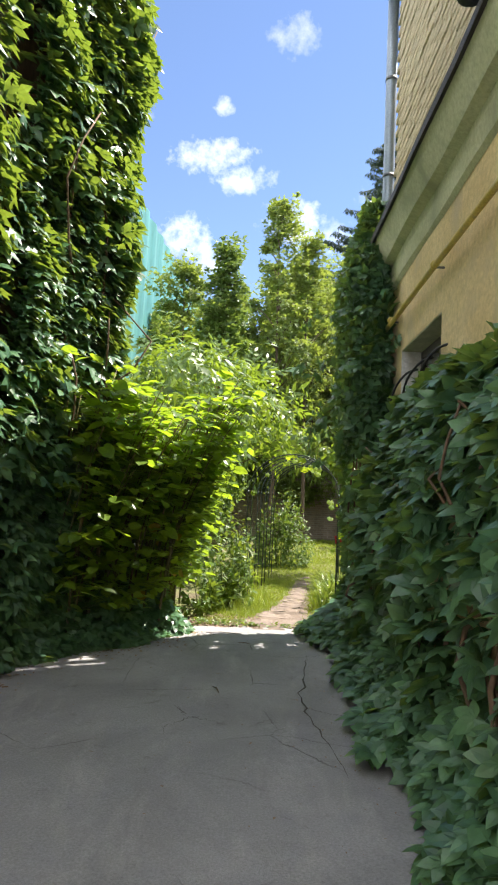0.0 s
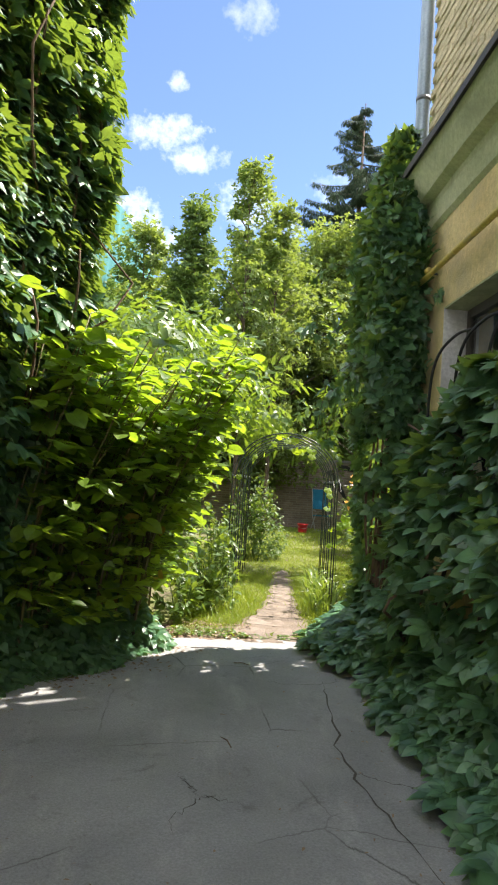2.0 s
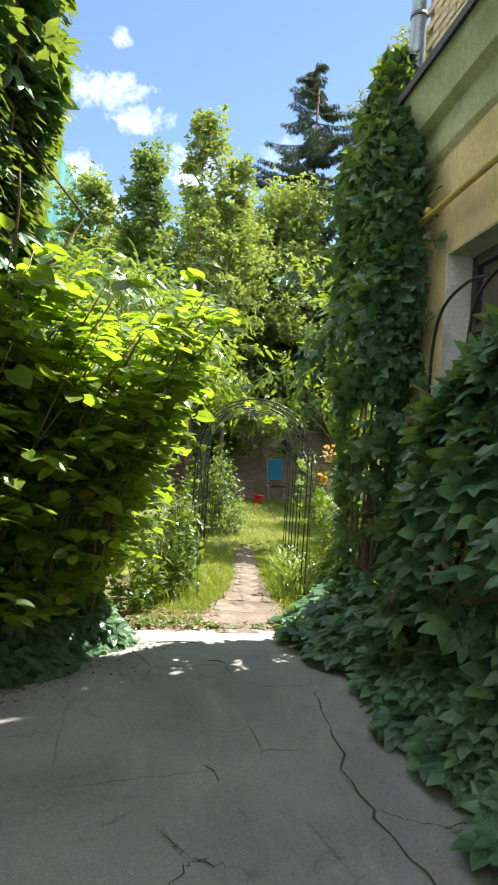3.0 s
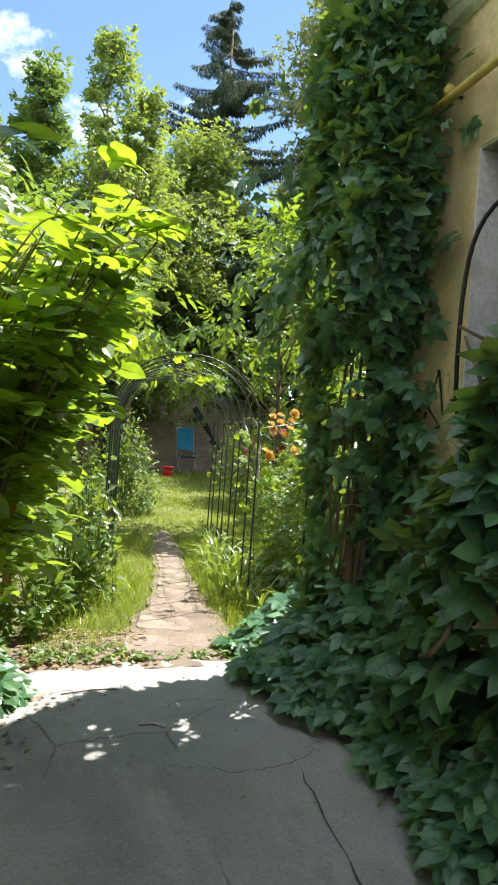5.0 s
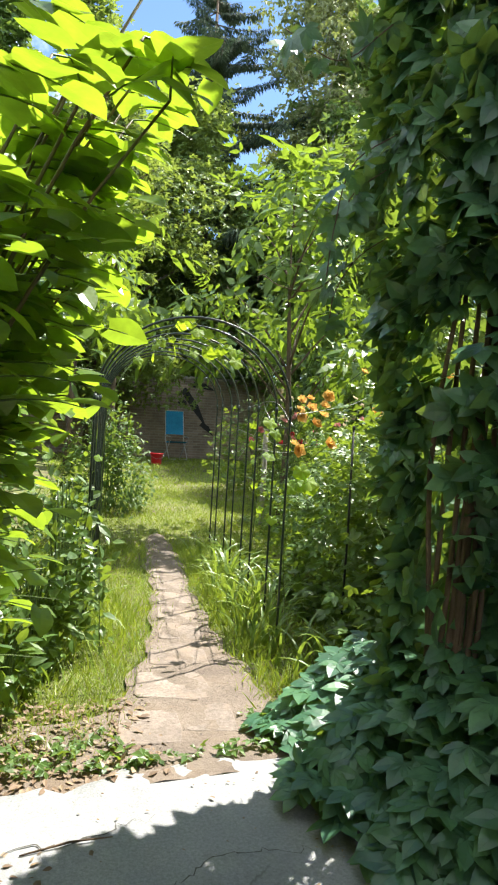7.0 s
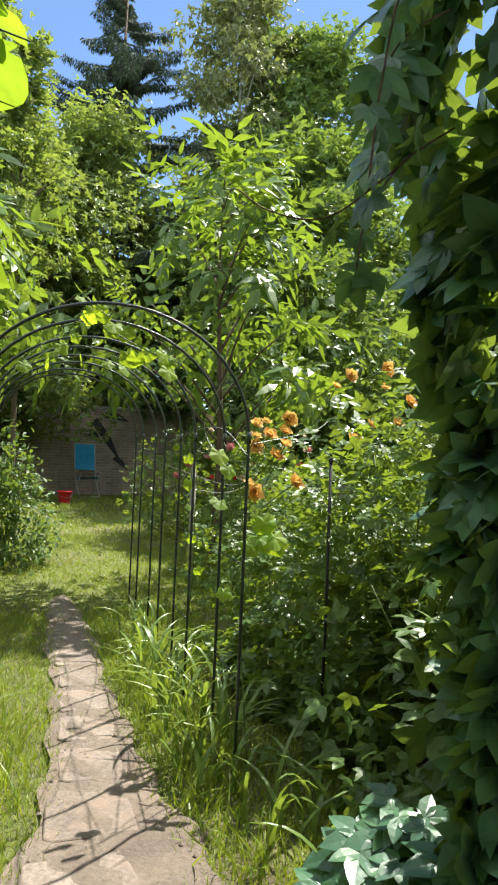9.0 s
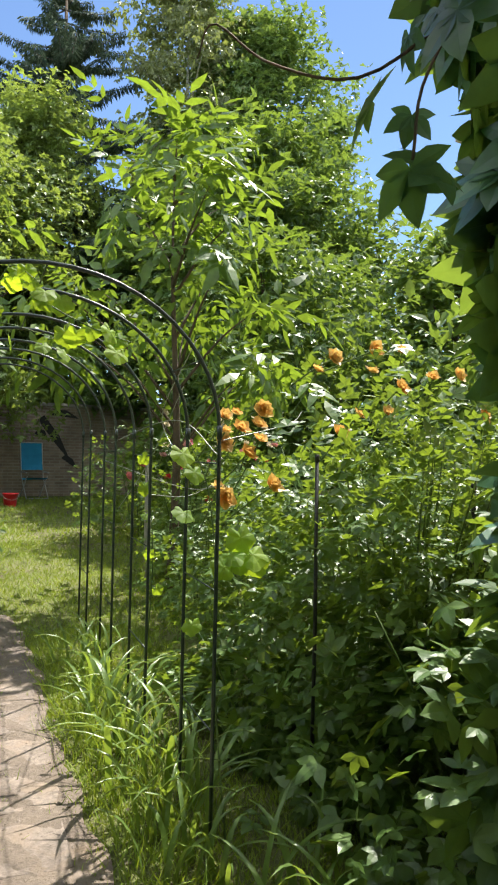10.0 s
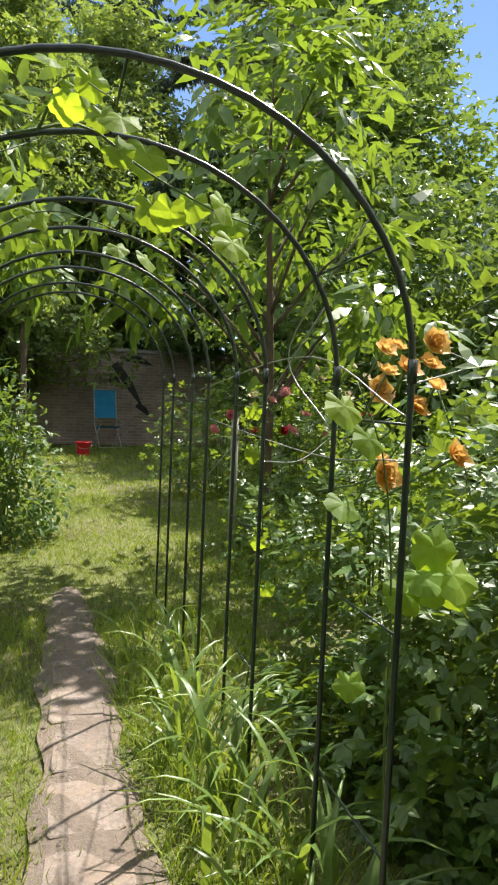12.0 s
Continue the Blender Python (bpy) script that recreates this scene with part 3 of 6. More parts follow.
def crack(points, width, seed):
    r = np.random.default_rng(seed)
    line = smooth_line(points, 26)
    line = line + r.normal(size=line.shape) * 0.014
    t = np.gradient(line, axis=0)
    side = unit(np.stack([-t[:, 1], t[:, 0]], -1))
    w = width * (0.35 + r.random(len(line)))[:, None] * np.sin(np.linspace(0.15, 3.0, len(line)))[:, None]
    a, b = line - side * w, line + side * w
    xy = np.vstack([a, b])
    z = GZ(xy[:, 1]) + 0.0325 + 0.008 * np.sin(xy[:, 0] * 1.3 + 0.4) * np.sin(xy[:, 1] * 0.9) + 0.004 * np.sin(xy[:, 0] * 3.7 + xy[:, 1] * 2.2)
    n = len(line)
    q = np.arange(n - 1)
    mesh_part("crack", np.column_stack([xy, z]), np.stack([q, q + n, q + n + 1, q + 1], -1), CRACK, yard, "dark earth-filled crack")


crack([(0.62, 6.4), (0.58, 6.0), (0.52, 5.45), (0.46, 4.85), (0.55, 4.3), (0.6, 3.7)], 0.0065, 1)
crack([(0.46, 4.85), (0.72, 4.7), (0.95, 4.75)], 0.005, 2)
crack([(-0.45, 4.2), (-0.3, 4.5), (-0.12, 4.45)], 0.0035, 3)
crack([(-0.3, 4.5), (-0.42, 4.75)], 0.003, 4)
crack([(0.0, 6.4), (0.35, 6.3), (0.62, 6.35), (0.9, 6.6)], 0.003, 5)
crack([(-0.55, 7.2), (-0.2, 7.22), (0.1, 7.3)], 0.003, 6)
crack([(0.05, 6.9), (0.3, 7.05), (0.6, 7.0)], 0.0025, 7)

# garden path of worn slabs bedded in trodden dirt
PATH_MID = np.array([(0.36, 7.55), (0.46, 8.1), (0.60, 8.75), (0.72, 9.5), (0.84, 10.3), (0.96, 11.1), (1.07, 11.9), (1.15, 12.5)])
PATH_HALF = np.array([0.38, 0.38, 0.30, 0.19, 0.17, 0.17, 0.15, 0.06])


def path_mid(y):
    return np.interp(y, PATH_MID[:, 1], PATH_MID[:, 0])


def path_half(y):
    return np.interp(y, PATH_MID[:, 1], PATH_HALF)


garden_path = tagged(new("garden_path"), "narrow trodden path of worn pinkish slabs in dirt", "path", kind="structure")
vy = np.linspace(7.52, 12.5, 90)
cols = np.linspace(-1, 1, 9)
PX = path_mid(vy)[:, None] + cols[None] * (path_half(vy) * (1 + 0.18 * np.sin(vy * 9) * np.cos(vy * 4.3)))[:, None]
PY = np.repeat(vy[:, None], 9, 1)
PZ = GZ(PY) + 0.030 - 0.014 * np.abs(cols)[None] ** 3 + 0.005 * np.sin(PX * 23 + PY * 13)
i, j = np.meshgrid(np.arange(89), np.arange(8), indexing="ij")
q = i * 9 + j
mesh_part("dirt_bed", np.stack([PX, PY, PZ], -1).reshape(-1, 3), np.stack([q, q + 1, q + 10, q + 9], -1).reshape(-1, 4), DIRT, garden_path, smooth=True)
# soil strip with litter between yard and grass
bx, by = np.meshgrid(np.linspace(-0.62, 0.95, 24), np.linspace(7.45, 8.15, 12))
bz = GZ(by) + 0.018 - 0.02 * (np.abs(bx - 0.15) / 0.8) ** 3 + 0.006 * np.sin(bx * 19) * np.sin(by * 15)
by = by + 0.05 * np.sin(bx * 7)
i, j = np.meshgrid(np.arange(11), np.arange(23), indexing="ij")
q = i * 24 + j
mesh_part("soil_strip", np.stack([bx, by, bz], -1).reshape(-1, 3), np.stack([q, q + 1, q + 25, q + 24], -1).reshape(-1, 4), DIRT, garden_path, smooth=True)


def slab(x, y, a, b, turn, seed):
    r = random.Random(seed)
    n = 9
    ring = []
    for s in range(n):
        t = 2 * math.pi * s / n
        c, d = math.cos(t), math.sin(t)
        p = 0.22
        px_, py_ = a * math.copysign(abs(c) ** p, c) * r.uniform(0.88, 1.0), b * math.copysign(abs(d) ** p, d) * r.uniform(0.82, 1.0)
        ring.append((x + px_ * math.cos(turn) - py_ * math.sin(turn), y + px_ * math.sin(turn) + py_ * math.cos(turn)))
    z = ground_z(y) + 0.0265
    tilt = r.uniform(-0.02, 0.02)
    V = [(p[0], p[1], z - 0.03) for p in ring] + [(p[0], p[1], z + tilt * (p[0] - x)) for p in ring]
    V += [(x + (p[0] - x) * 0.965, y + (p[1] - y) * 0.965, z + 0.004 + tilt * (p[0] - x)) for p in ring]
    k = np.arange(n)
    sides = [np.stack([k + o, (k + 1) % n + o, (k + 1) % n + o + n, k + o + n], -1) for o in (0, n)]
    mesh_part("slab", V, [np.vstack(sides), np.arange(2 * n, 3 * n)[None]], SLAB, garden_path)


for n_, (sx, sy, sa, sb) in enumerate([(0.22, 7.98, 0.15, 0.19), (0.52, 8.02, 0.13, 0.17), (0.42, 8.42, 0.20, 0.19), (0.56, 8.84, 0.18, 0.19), (0.66, 9.24, 0.15, 0.18),
                                       (0.73, 9.62, 0.14, 0.17), (0.79, 9.99, 0.14, 0.17), (0.85, 10.36, 0.13, 0.17), (0.90, 10.73, 0.13, 0.17), (0.96, 11.1, 0.13, 0.17), (1.02, 11.48, 0.12, 0.16)]):
    slab(sx, sy, sa, sb, -0.18 + 0.05 * math.sin(n_ * 2.3), n_)

# ---- the yellow house beside the yard ----
WX, Y0, Y1 = 1.45, -2.5, 7.08
house = thing("yellow_house", "ochre plastered house with pale cornice and painted brick upper storey", "house", at=(WX, 0, 0))


def in_house(name, bm, mat, label="", parent=None):
    ob = part(name, bm, mat, None, label)
    ob.parent = parent or house
    ob.matrix_parent_inverse = (parent or house).matrix_basis.inverted() if parent is None else Matrix.Identity(4)
    return ob


WIN = (5.15, 6.52, 1.48, 3.06)
for lo, hi in (((WX, Y0, -0.3), (WX + 0.45, WIN[0], 4.3)), ((WX, WIN[1], -0.3), (WX + 0.45, Y1, 4.3)), ((WX, WIN[0], -0.3), (WX + 0.45, WIN[1], WIN[2])),
               ((WX, WIN[0], WIN[3]), (WX + 0.45, WIN[1], 4.3)), ((WX + 0.45, Y1 - 0.45, -0.3), (9.0, Y1, 4.3))):
    in_house("lower_wall", box(lo, hi), PLASTER, "ochre plaster with hairline stains")
in_house("lower_wall", box((9.0, Y0, -0.3), (9.45, Y1, 4.3)), PLASTER)
in_house("lower_wall", box((WX + 0.45, Y0, -0.3), (9.0, Y0 + 0.45, 4.3)), PLASTER)
in_house("upper_wall", box((9.0, Y0, 4.3), (9.45, Y1, 7.45)), MORTAR)
in_house("upper_wall", box((WX + 0.45, Y0, 4.3), (9.0, Y0 + 0.45, 7.45)), MORTAR)
up_bm = bmesh.new()
add_box(up_bm, (WX + 0.012, Y0, 4.3), (WX + 0.45, Y1, 7.45))
add_box(up_bm, (WX + 0.45, Y1 - 0.45, 4.3), (9.0, Y1, 7.45))
in_house("upper_wall", up_bm, MORTAR)
roof_bm = box((WX - 0.30, Y0 - 0.2, 7.45), (9.7, Y1 + 0.3, 7.62), 0.02)
in_house("roof", roof_bm, DRIP)
# stepped cornice
profile = [(WX, 3.82), (WX - 0.03, 3.86), (WX - 0.05, 4.0), (WX - 0.05, 4.07), (WX - 0.13, 4.1), (WX - 0.19, 4.27), (WX - 0.21, 4.36), (WX, 4.36)]
for name, mat, prof in (("cornice", CORNICE, profile), ("drip_edge", DRIP, [(WX + 0.01, 4.364), (WX - 0.235, 4.364), (WX - 0.245, 4.345), (WX - 0.25, 4.40), (WX - 0.22, 4.425), (WX + 0.01, 4.52)])):
    n = len(prof)
    ends = np.concatenate([np.arange(Y0, Y1, 0.35), [Y1 + 0.06]])
    V = np.array([(x + 0.006 * math.sin(y * 3.1 + z * 9), y, z - 0.025 * (y - 5.6) + 0.006 * math.sin(y * 2.3)) for y in ends for x, z in prof])
    kk = np.arange(n)
    F = np.vstack([np.stack([kk + r * n, (kk + 1) % n + r * n, (kk + 1) % n + (r + 1) * n, kk + (r + 1) * n], -1) for r in range(len(ends) - 1)])
    caps = np.vstack([np.arange(n)[None], (np.arange(n) + (len(ends) - 1) * n)[None, ::-1]])
    ob = mesh_part(name, V - np.array([WX, 0, 0]), [F, caps], mat, house)
# window with whitewashed reveals
win = part("window", box((WX + 0.20, WIN[0], WIN[2]), (WX + 0.21, WIN[0] + 0.02, WIN[2] + 0.02)), FRAME_AND_ROOM_DARK, None, "dark wooden window in a whitewashed reveal")
win.parent = house
win.matrix_parent_inverse = house.matrix_basis.inverted()
a, b, c, d = WIN
part("reveal", box((WX + 0.004, b - 0.012, c), (WX + 0.30, b + 0.004, d)), WHITEWASH, win, "whitewashed reveal")
part("reveal", box((WX + 0.004, a - 0.004, c), (WX + 0.30, a + 0.012, d)), WHITEWASH, win, "whitewashed reveal")
part("lintel_soffit", box((WX + 0.004, a + 0.012, d - 0.012), (WX + 0.30, b - 0.012, d + 0.004)), CORNICE, win)
part("sill", box((WX - 0.09, a - 0.04, c - 0.03), (WX + 0.22, b + 0.04, c + 0.006), 0.006), SILL, win, "grey tin sill")
fx = WX + 0.19
for lo, hi in (((fx, a + 0.012, c), (fx + 0.06, a + 0.08, d - 0.012)), ((fx, b - 0.08, c), (fx + 0.06, b - 0.012, d - 0.012)), ((fx, a + 0.08, d - 0.09), (fx + 0.06, b - 0.08, d - 0.012)),
               ((fx, a + 0.08, c), (fx + 0.06, b - 0.08, c + 0.07)), ((fx, (a + b) / 2 - 0.04, c + 0.07), (fx + 0.06, (a + b) / 2 + 0.04, d - 0.09)), ((fx + 0.002, a + 0.08, 2.5), (fx + 0.05, b - 0.08, 2.56))):
    part("frame_bar", box(lo, hi, 0.006), FRAME_AND_ROOM_DARK, win)
pane = part("pane", box((fx + 0.02, a + 0.08, c + 0.07), (fx + 0.026, b - 0.08, d - 0.09)), GLASS, win, "dark reflecting glass")
pane.visible_shadow = False
# dark sheet behind the glass stands in for the room's shade
part("room_dark_panel", box((WX + 0.42, a - 0.3, c - 0.3), (WX + 0.44, b + 0.3, d + 0.3)), FRAME_AND_ROOM_DARK, win)

# arched iron grille standing out before the window
grille = thing("window_grille", "bowed black iron grille before the window", "grille")
for off in (0.0, 0.5, 1.0):
    bar = smooth_line([(WX - 0.02, 6.38 - off, 1.62), (WX - 0.12, 6.38 - off, 1.75), (WX - 0.14, 6.36 - off, 2.3), (WX - 0.12, 6.28 - off, 2.6), (WX - 0.05, 6.10 - off, 2.74), (WX + 0.02, 5.95 - off, 2.76)], 22)
    tube_part("bar", bar, 0.011, IRON, grille, sides=6)
for z in (1.78,):
    tube_part("cross_bar", [(WX - 0.135, 6.40, z), (WX - 0.135, 5.3, z)], 0.008, IRON, grille, sides=6)
for y in (6.38, 5.36):
    tube_part("bracket", [(WX - 0.135, y, 1.78), (WX + 0.03, y, 1.78)], 0.008, IRON, grille, sides=6)

# downpipe at the corner
down = thing("downpipe", "pale blue-grey zinc downpipe at the house corner", "downpipe", at=(1.395, 7.15, 0))
tube_part("pipe", [(0, 0, 0.08), (0, 0, 3.0), (0, 0, 6.0), (0, 0, 7.45)], 0.062, ZINC, down, sides=20)
for z in (1.9, 3.4, 5.15, 6.27):
    tube_part("collar", [(0, 0, z - 0.018), (0, 0, z + 0.018)], 0.068, OLD_ZINC, down, sides=20)
    tube_part("clamp_arm", [(0.06, 0, z), (0.12, -0.14, z)], 0.008, OLD_ZINC, down, sides=6)
# old spout over the cornice
spout = thing("spout", "dark ribbed zinc downpipe elbow above the cornice", "downpipe", at=(WX, 3.72, 4.72))
sp = smooth_line([(0.0, 0.0, 0.9), (-0.06, 0.0, 0.55), (-0.20, 0.0, 0.22), (-0.26, 0.0, -0.02), (-0.27, 0.0, -0.2)], 40)
tube_part("elbow", sp, 0.075 + 0.004 * np.sin(np.arange(40) * 1.6), OLD_ZINC, spout, sides=16)
tube_part("rim", sp[-2:], 0.083, OLD_ZINC, spout, sides=16)
# gas pipe
gas = thing("gas_pipe", "thin yellow gas pipe running along the plaster wall", "pipe", at=(WX, 0, 3.4))
tube_part("pipe", smooth_line([(-0.08, 0.6, 0.05), (-0.08, 1.5, 0.04), (-0.08, 3, 0.02), (-0.08, 5, 0.0), (-0.08, 6.95, -0.04)], 30), 0.024, GAS, gas, sides=12)
for y in (1.2, 3.1, 5.1, 6.7):
    hold = tube_part("bracket", [(0.0, y, -0.01), (-0.085, y, -0.01)], 0.01, OLD_ZINC, gas, sides=6)
    tube_part("clip", [(-0.08, y - 0.014, 0.008), (-0.08, y + 0.014, 0.008)], 0.032, GAS, gas, sides=12)
# cable and graffiti on the plaster pier
mark = thing("graffiti", "black sprayed zigzag on the yellow pier", "graffiti")
for pts in ([(6.72, 1.96), (6.80, 1.76), (6.68, 1.66), (6.86, 1.60)], [(6.72, 1.96), (6.66, 1.72)], [(6.86, 1.60), (6.82, 1.74)]):
    line = np.array([(WX - 0.004, y, z) for y, z in pts])
    t = np.gradient(line, axis=0)
    s = unit(np.cross(t, (1, 0, 0))) * 0.010
    m_ = len(line)
    q = np.arange(m_ - 1)
    mesh_part("stroke", np.vstack([line - s, line + s]), np.stack([q, q + 1, q + 1 + m_, q + m_], -1), GRAFFITI, mark)

# ---- wall behind the creeper on the other side of the yard ----
left_wall = tagged(part("wall_creeper_side", box((-3.2, 1.6, -0.3), (-2.15, 6.9, 7.2), 0.01), GREY_WALL, None, "tall old grey wall under the creeper"), category="wall", kind="structure")


# added out of view: a sunlit reflector for whatever faces the camera
tagged(part("wall_bounce_behind", box((-14.0, -8.6, -0.3), (12.0, -8.1, 8.5), 0.01), BOUNCE_RENDER, None, "unseen pale wall added to close the yard and bounce sunlight"), category="wall", kind="structure")

# second added reflector, unseen, opposite the hedge and the house wall
tagged(part("wall_bounce_side", box((-10.5, -8.1, -0.3), (-10.0, 1.5, 7.5), 0.01), BOUNCE_RENDER, None, "unseen pale wall added at the side to bounce sunlight on the hedge"), category="wall", kind="structure")


# ---- creeper ----
def along(points, n):
    """n even places on a polyline in plan, with the outward (right-hand) side."""
    P = np.array(points, dtype=float)
    seg = np.linalg.norm(np.diff(P, axis=0), axis=1)
    s = np.concatenate([[0], np.cumsum(seg)])
    t = RNG.random(n) * s[-1]
    k = np.clip(np.searchsorted(s, t) - 1, 0, len(seg) - 1)
    f = ((t - s[k]) / seg[k])[:, None]
    tang = unit(P[k + 1] - P[k])
    return P[k] + (P[k + 1] - P[k]) * f, np.stack([tang[:, 1], -tang[:, 0]], -1)


def lump(P, scale, seed):
    """Soft uneven field, -1 to 1, to make foliage bulge and gap."""
    o = np.array([seed * 3.1, seed * 1.7, seed * 2.3])
    A = P * scale + o
    return (np.sin(A[:, 0] * 1.9 + 1.3 * np.sin(A[:, 2])) + np.sin(A[:, 1] * 2.3 + 1.1 * np.sin(A[:, 0] * 1.4)) + np.sin(A[:, 2] * 2.1 + 1.5 * np.sin(A[:, 1]))) / 3


def creeper_leaves(plan, n, z0, z1, size, depth, seed, template=CREEP5, lean=0.0, zpow=1.0):
    xy, out2 = along(plan, n)
    z = z0 + (z1 - z0) * RNG.random(n) ** zpow
    P = np.column_stack([xy, z])
    out = np.column_stack([out2, np.zeros(n)])
    b = lump(P, 1.3, seed) * 0.5 + lump(P, 3.4, seed + 5) * 0.35
    keep = RNG.random(n) < 0.88 + 0.3 * b
    P = P + out * (b * depth + RNG.random(n) * depth * 0.7 - lean * (z - z0))[:, None]
    D = unit(out * 0.85 + np.array([0, 0, -0.50]) + RNG.normal(size=(n, 3)) * 0.40)
    Nn = unit(out * 0.55 + np.array([0, 0, 0.95]) + RNG.normal(size=(n, 3)) * 0.35)
    S = size * (0.6 + 0.8 * RNG.random(n))
    return scatter(template, P[keep], D[keep], Nn[keep], S[keep])


def stems_on(plan, n, z0, z1, r, seed):
    rr = np.random.default_rng(seed)
    out = []
    xy, o2 = along(plan, n)
    for (x, y), (ox, oy) in zip(xy, o2):
        top = z0 + (z1 - z0) * rr.uniform(0.5, 1.0)
        pts = [(x - ox * 0.12 + rr.normal() * 0.05 * k, y - oy * 0.12 + rr.normal() * 0.08 * k, z0 + (top - z0) * k / 5) for k in range(6)]
        out.append(tube(smooth_line(pts, 12), np.linspace(r, r * 0.4, 12), 6))
    return out


left_creeper = thing("creeper", "tall mass of five-leaved creeper draping the old wall", "climbing plant", "creeper", at=(0, 0, 0))
LEFT_PLAN = [(-2.05, 1.5), (-2.05, 3.6), (-2.0, 5.2), (-1.82, 5.9), (-1.60, 6.4), (-1.52, 6.9), (-1.75, 7.3), (-2.2, 7.3)]
mesh_part("leaves", *join([creeper_leaves(LEFT_PLAN[2:], 11500, 0.05, 7.3, 0.11, 0.20, 1, FAR_CREEP), creeper_leaves(LEFT_PLAN[:3], 3600, 0.05, 7.3, 0.13, 0.2, 2, FAR_CREEP), creeper_leaves(LEFT_PLAN[2:], 3200, 1.6, 7.2, 0.13, 0.34, 3, CREEP3)]),
          CREEPER, left_creeper, smooth=False)
pieces("stem", stems_on(LEFT_PLAN[2:], 22, 0.1, 6.8, 0.018, 3), VINE_STEM, left_creeper, "brown woody stem")
# hidden brown hull added behind the leaves, backing the gaps between them
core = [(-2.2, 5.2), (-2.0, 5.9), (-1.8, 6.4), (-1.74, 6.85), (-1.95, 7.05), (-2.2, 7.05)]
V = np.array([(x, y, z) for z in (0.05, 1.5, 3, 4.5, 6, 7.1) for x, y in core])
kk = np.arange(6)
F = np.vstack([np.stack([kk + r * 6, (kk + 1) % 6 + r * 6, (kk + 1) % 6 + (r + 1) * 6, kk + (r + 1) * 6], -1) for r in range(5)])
mesh_part("backing_hull", V, [F, (kk + 30)[None]], VINE_STEM, left_creeper, "solid brown hull behind the leaves")

# creeper hedge along the house wall
right_creeper = thing("creeper", "waist-high to shoulder-high creeper hedge along the yellow house", "climbing plant", "creeper")


def hedge_leaves(n, seed):
    r = np.random.default_rng(seed)
    y = r.uniform(0.2, 6.35, n)
    s = r.random(n)
    top = np.interp(y, [0.2, 3.0, 4.6, 5.3, 5.75, 6.0, 6.7], [2.2, 2.2, 2.25, 2.2, 1.9, 1.3, 1.0])
    # profile from the wall over the top and down the face
    z = np.where(s < 0.25, top, top * (1 - (np.clip(s - 0.25, 0, 1) / 0.75) ** 1.1))
    x = np.where(s < 0.25, 1.42 - 0.25 * (s / 0.25), 1.16 - 0.06 * np.sin((1 - z / top) * 3.1) - 0.16 * np.clip(0.6 - z, 0, 1))
    P = np.column_stack([x, y, z + GZ(y)])
    b = lump(P, 1.6, seed) * 0.6 + lump(P, 4.1, seed + 3) * 0.4
    out = np.column_stack([np.where(s < 0.25, -0.35, -1.0), np.full(n, -0.12), np.where(s < 0.25, 0.9, 0.25)])
    out = unit(out)
    P = P + out * (b * 0.13 + r.random(n) * 0.13 - 0.04)[:, None]
    keep = r.random(n) < (0.9 + 0.3 * b) * np.interp(z, [0.2, 0.5, 1.0, 1.4], [1.0, 0.4, 0.35, 1.0])
    D = unit(out * 0.75 + np.array([-0.1, -0.15, -0.35]) + r.normal(size=(n, 3)) * 0.8)
    Nn = unit(out * 0.75 + np.array([0, -0.1, 0.9]) + r.normal(size=(n, 3)) * 0.35)
    return scatter(CREEP5, P[keep], D[keep], Nn[keep], (0.15 * (0.5 + 0.8 * r.random(n)))[keep])


def creep_floor(n, seed):
    """Shoots that run out over the asphalt at the hedge's foot."""
    r = np.random.default_rng(seed)
    y = r.uniform(0.5, 7.9, n)
    inner = 1.25
    outer = np.interp(y, [0.5, 3.4, 4.5, 5.6, 6.6, 7.3, 7.9], [0.78, 0.86, 0.80, 0.90, 0.86, 0.66, 0.72]) + 0.07 * np.sin(y * 4.3) + 0.05 * np.sin(y * 11)
    t = r.random(n)
    x = inner + (outer - inner) * t
    h = np.interp(t, [0, 0.5, 1], [0.75, 0.34, 0.06]) * np.interp(y, [0.5, 5.5, 7.2, 7.9], [1, 1, 0.9, 0.55])
    z = GZ(y) + 0.05 + h * (0.55 + 0.45 * r.random(n))
    P = np.column_stack([x, y, z])
    a_ = r.uniform(0, 6.283, n)
    D = unit(np.column_stack([np.cos(a_) - 0.45, np.sin(a_) - 0.25, -0.18 + r.normal(size=n) * 0.18]))
    Nn = unit(np.column_stack([-0.30 + r.normal(size=n) * 0.25, -0.30 + r.normal(size=n) * 0.25, np.ones(n)]))
    return scatter(CREEP5, P, D, Nn, 0.135 * (0.5 + 0.7 * r.random(n)))


mesh_part("leaves", *join([hedge_leaves(5700, 11), creep_floor(2200, 12)]), CREEPER, right_creeper)
out = []
rr = np.random.default_rng(5)
for k in range(34):
    y = rr.uniform(0.6, 6.4)
    x = rr.uniform(1.12, 1.36)
    pts = [(x + rr.normal() * 0.03 * m_, y + rr.normal() * 0.06 * m_, 0.04 + (2.0 if y < 5.8 else 1.0) * m_ / 5) for m_ in range(6)]
    out.append(tube(smooth_line(pts, 12), np.linspace(0.02, 0.007, 12), 6))
pieces("stem", out, VINE_STEM, right_creeper, "bare brown stem under the leaves")

# creeper column that climbs the downpipe
pipe_creeper = thing("creeper", "dark creeper column climbing the downpipe to the cornice", "climbing plant", "creeper")


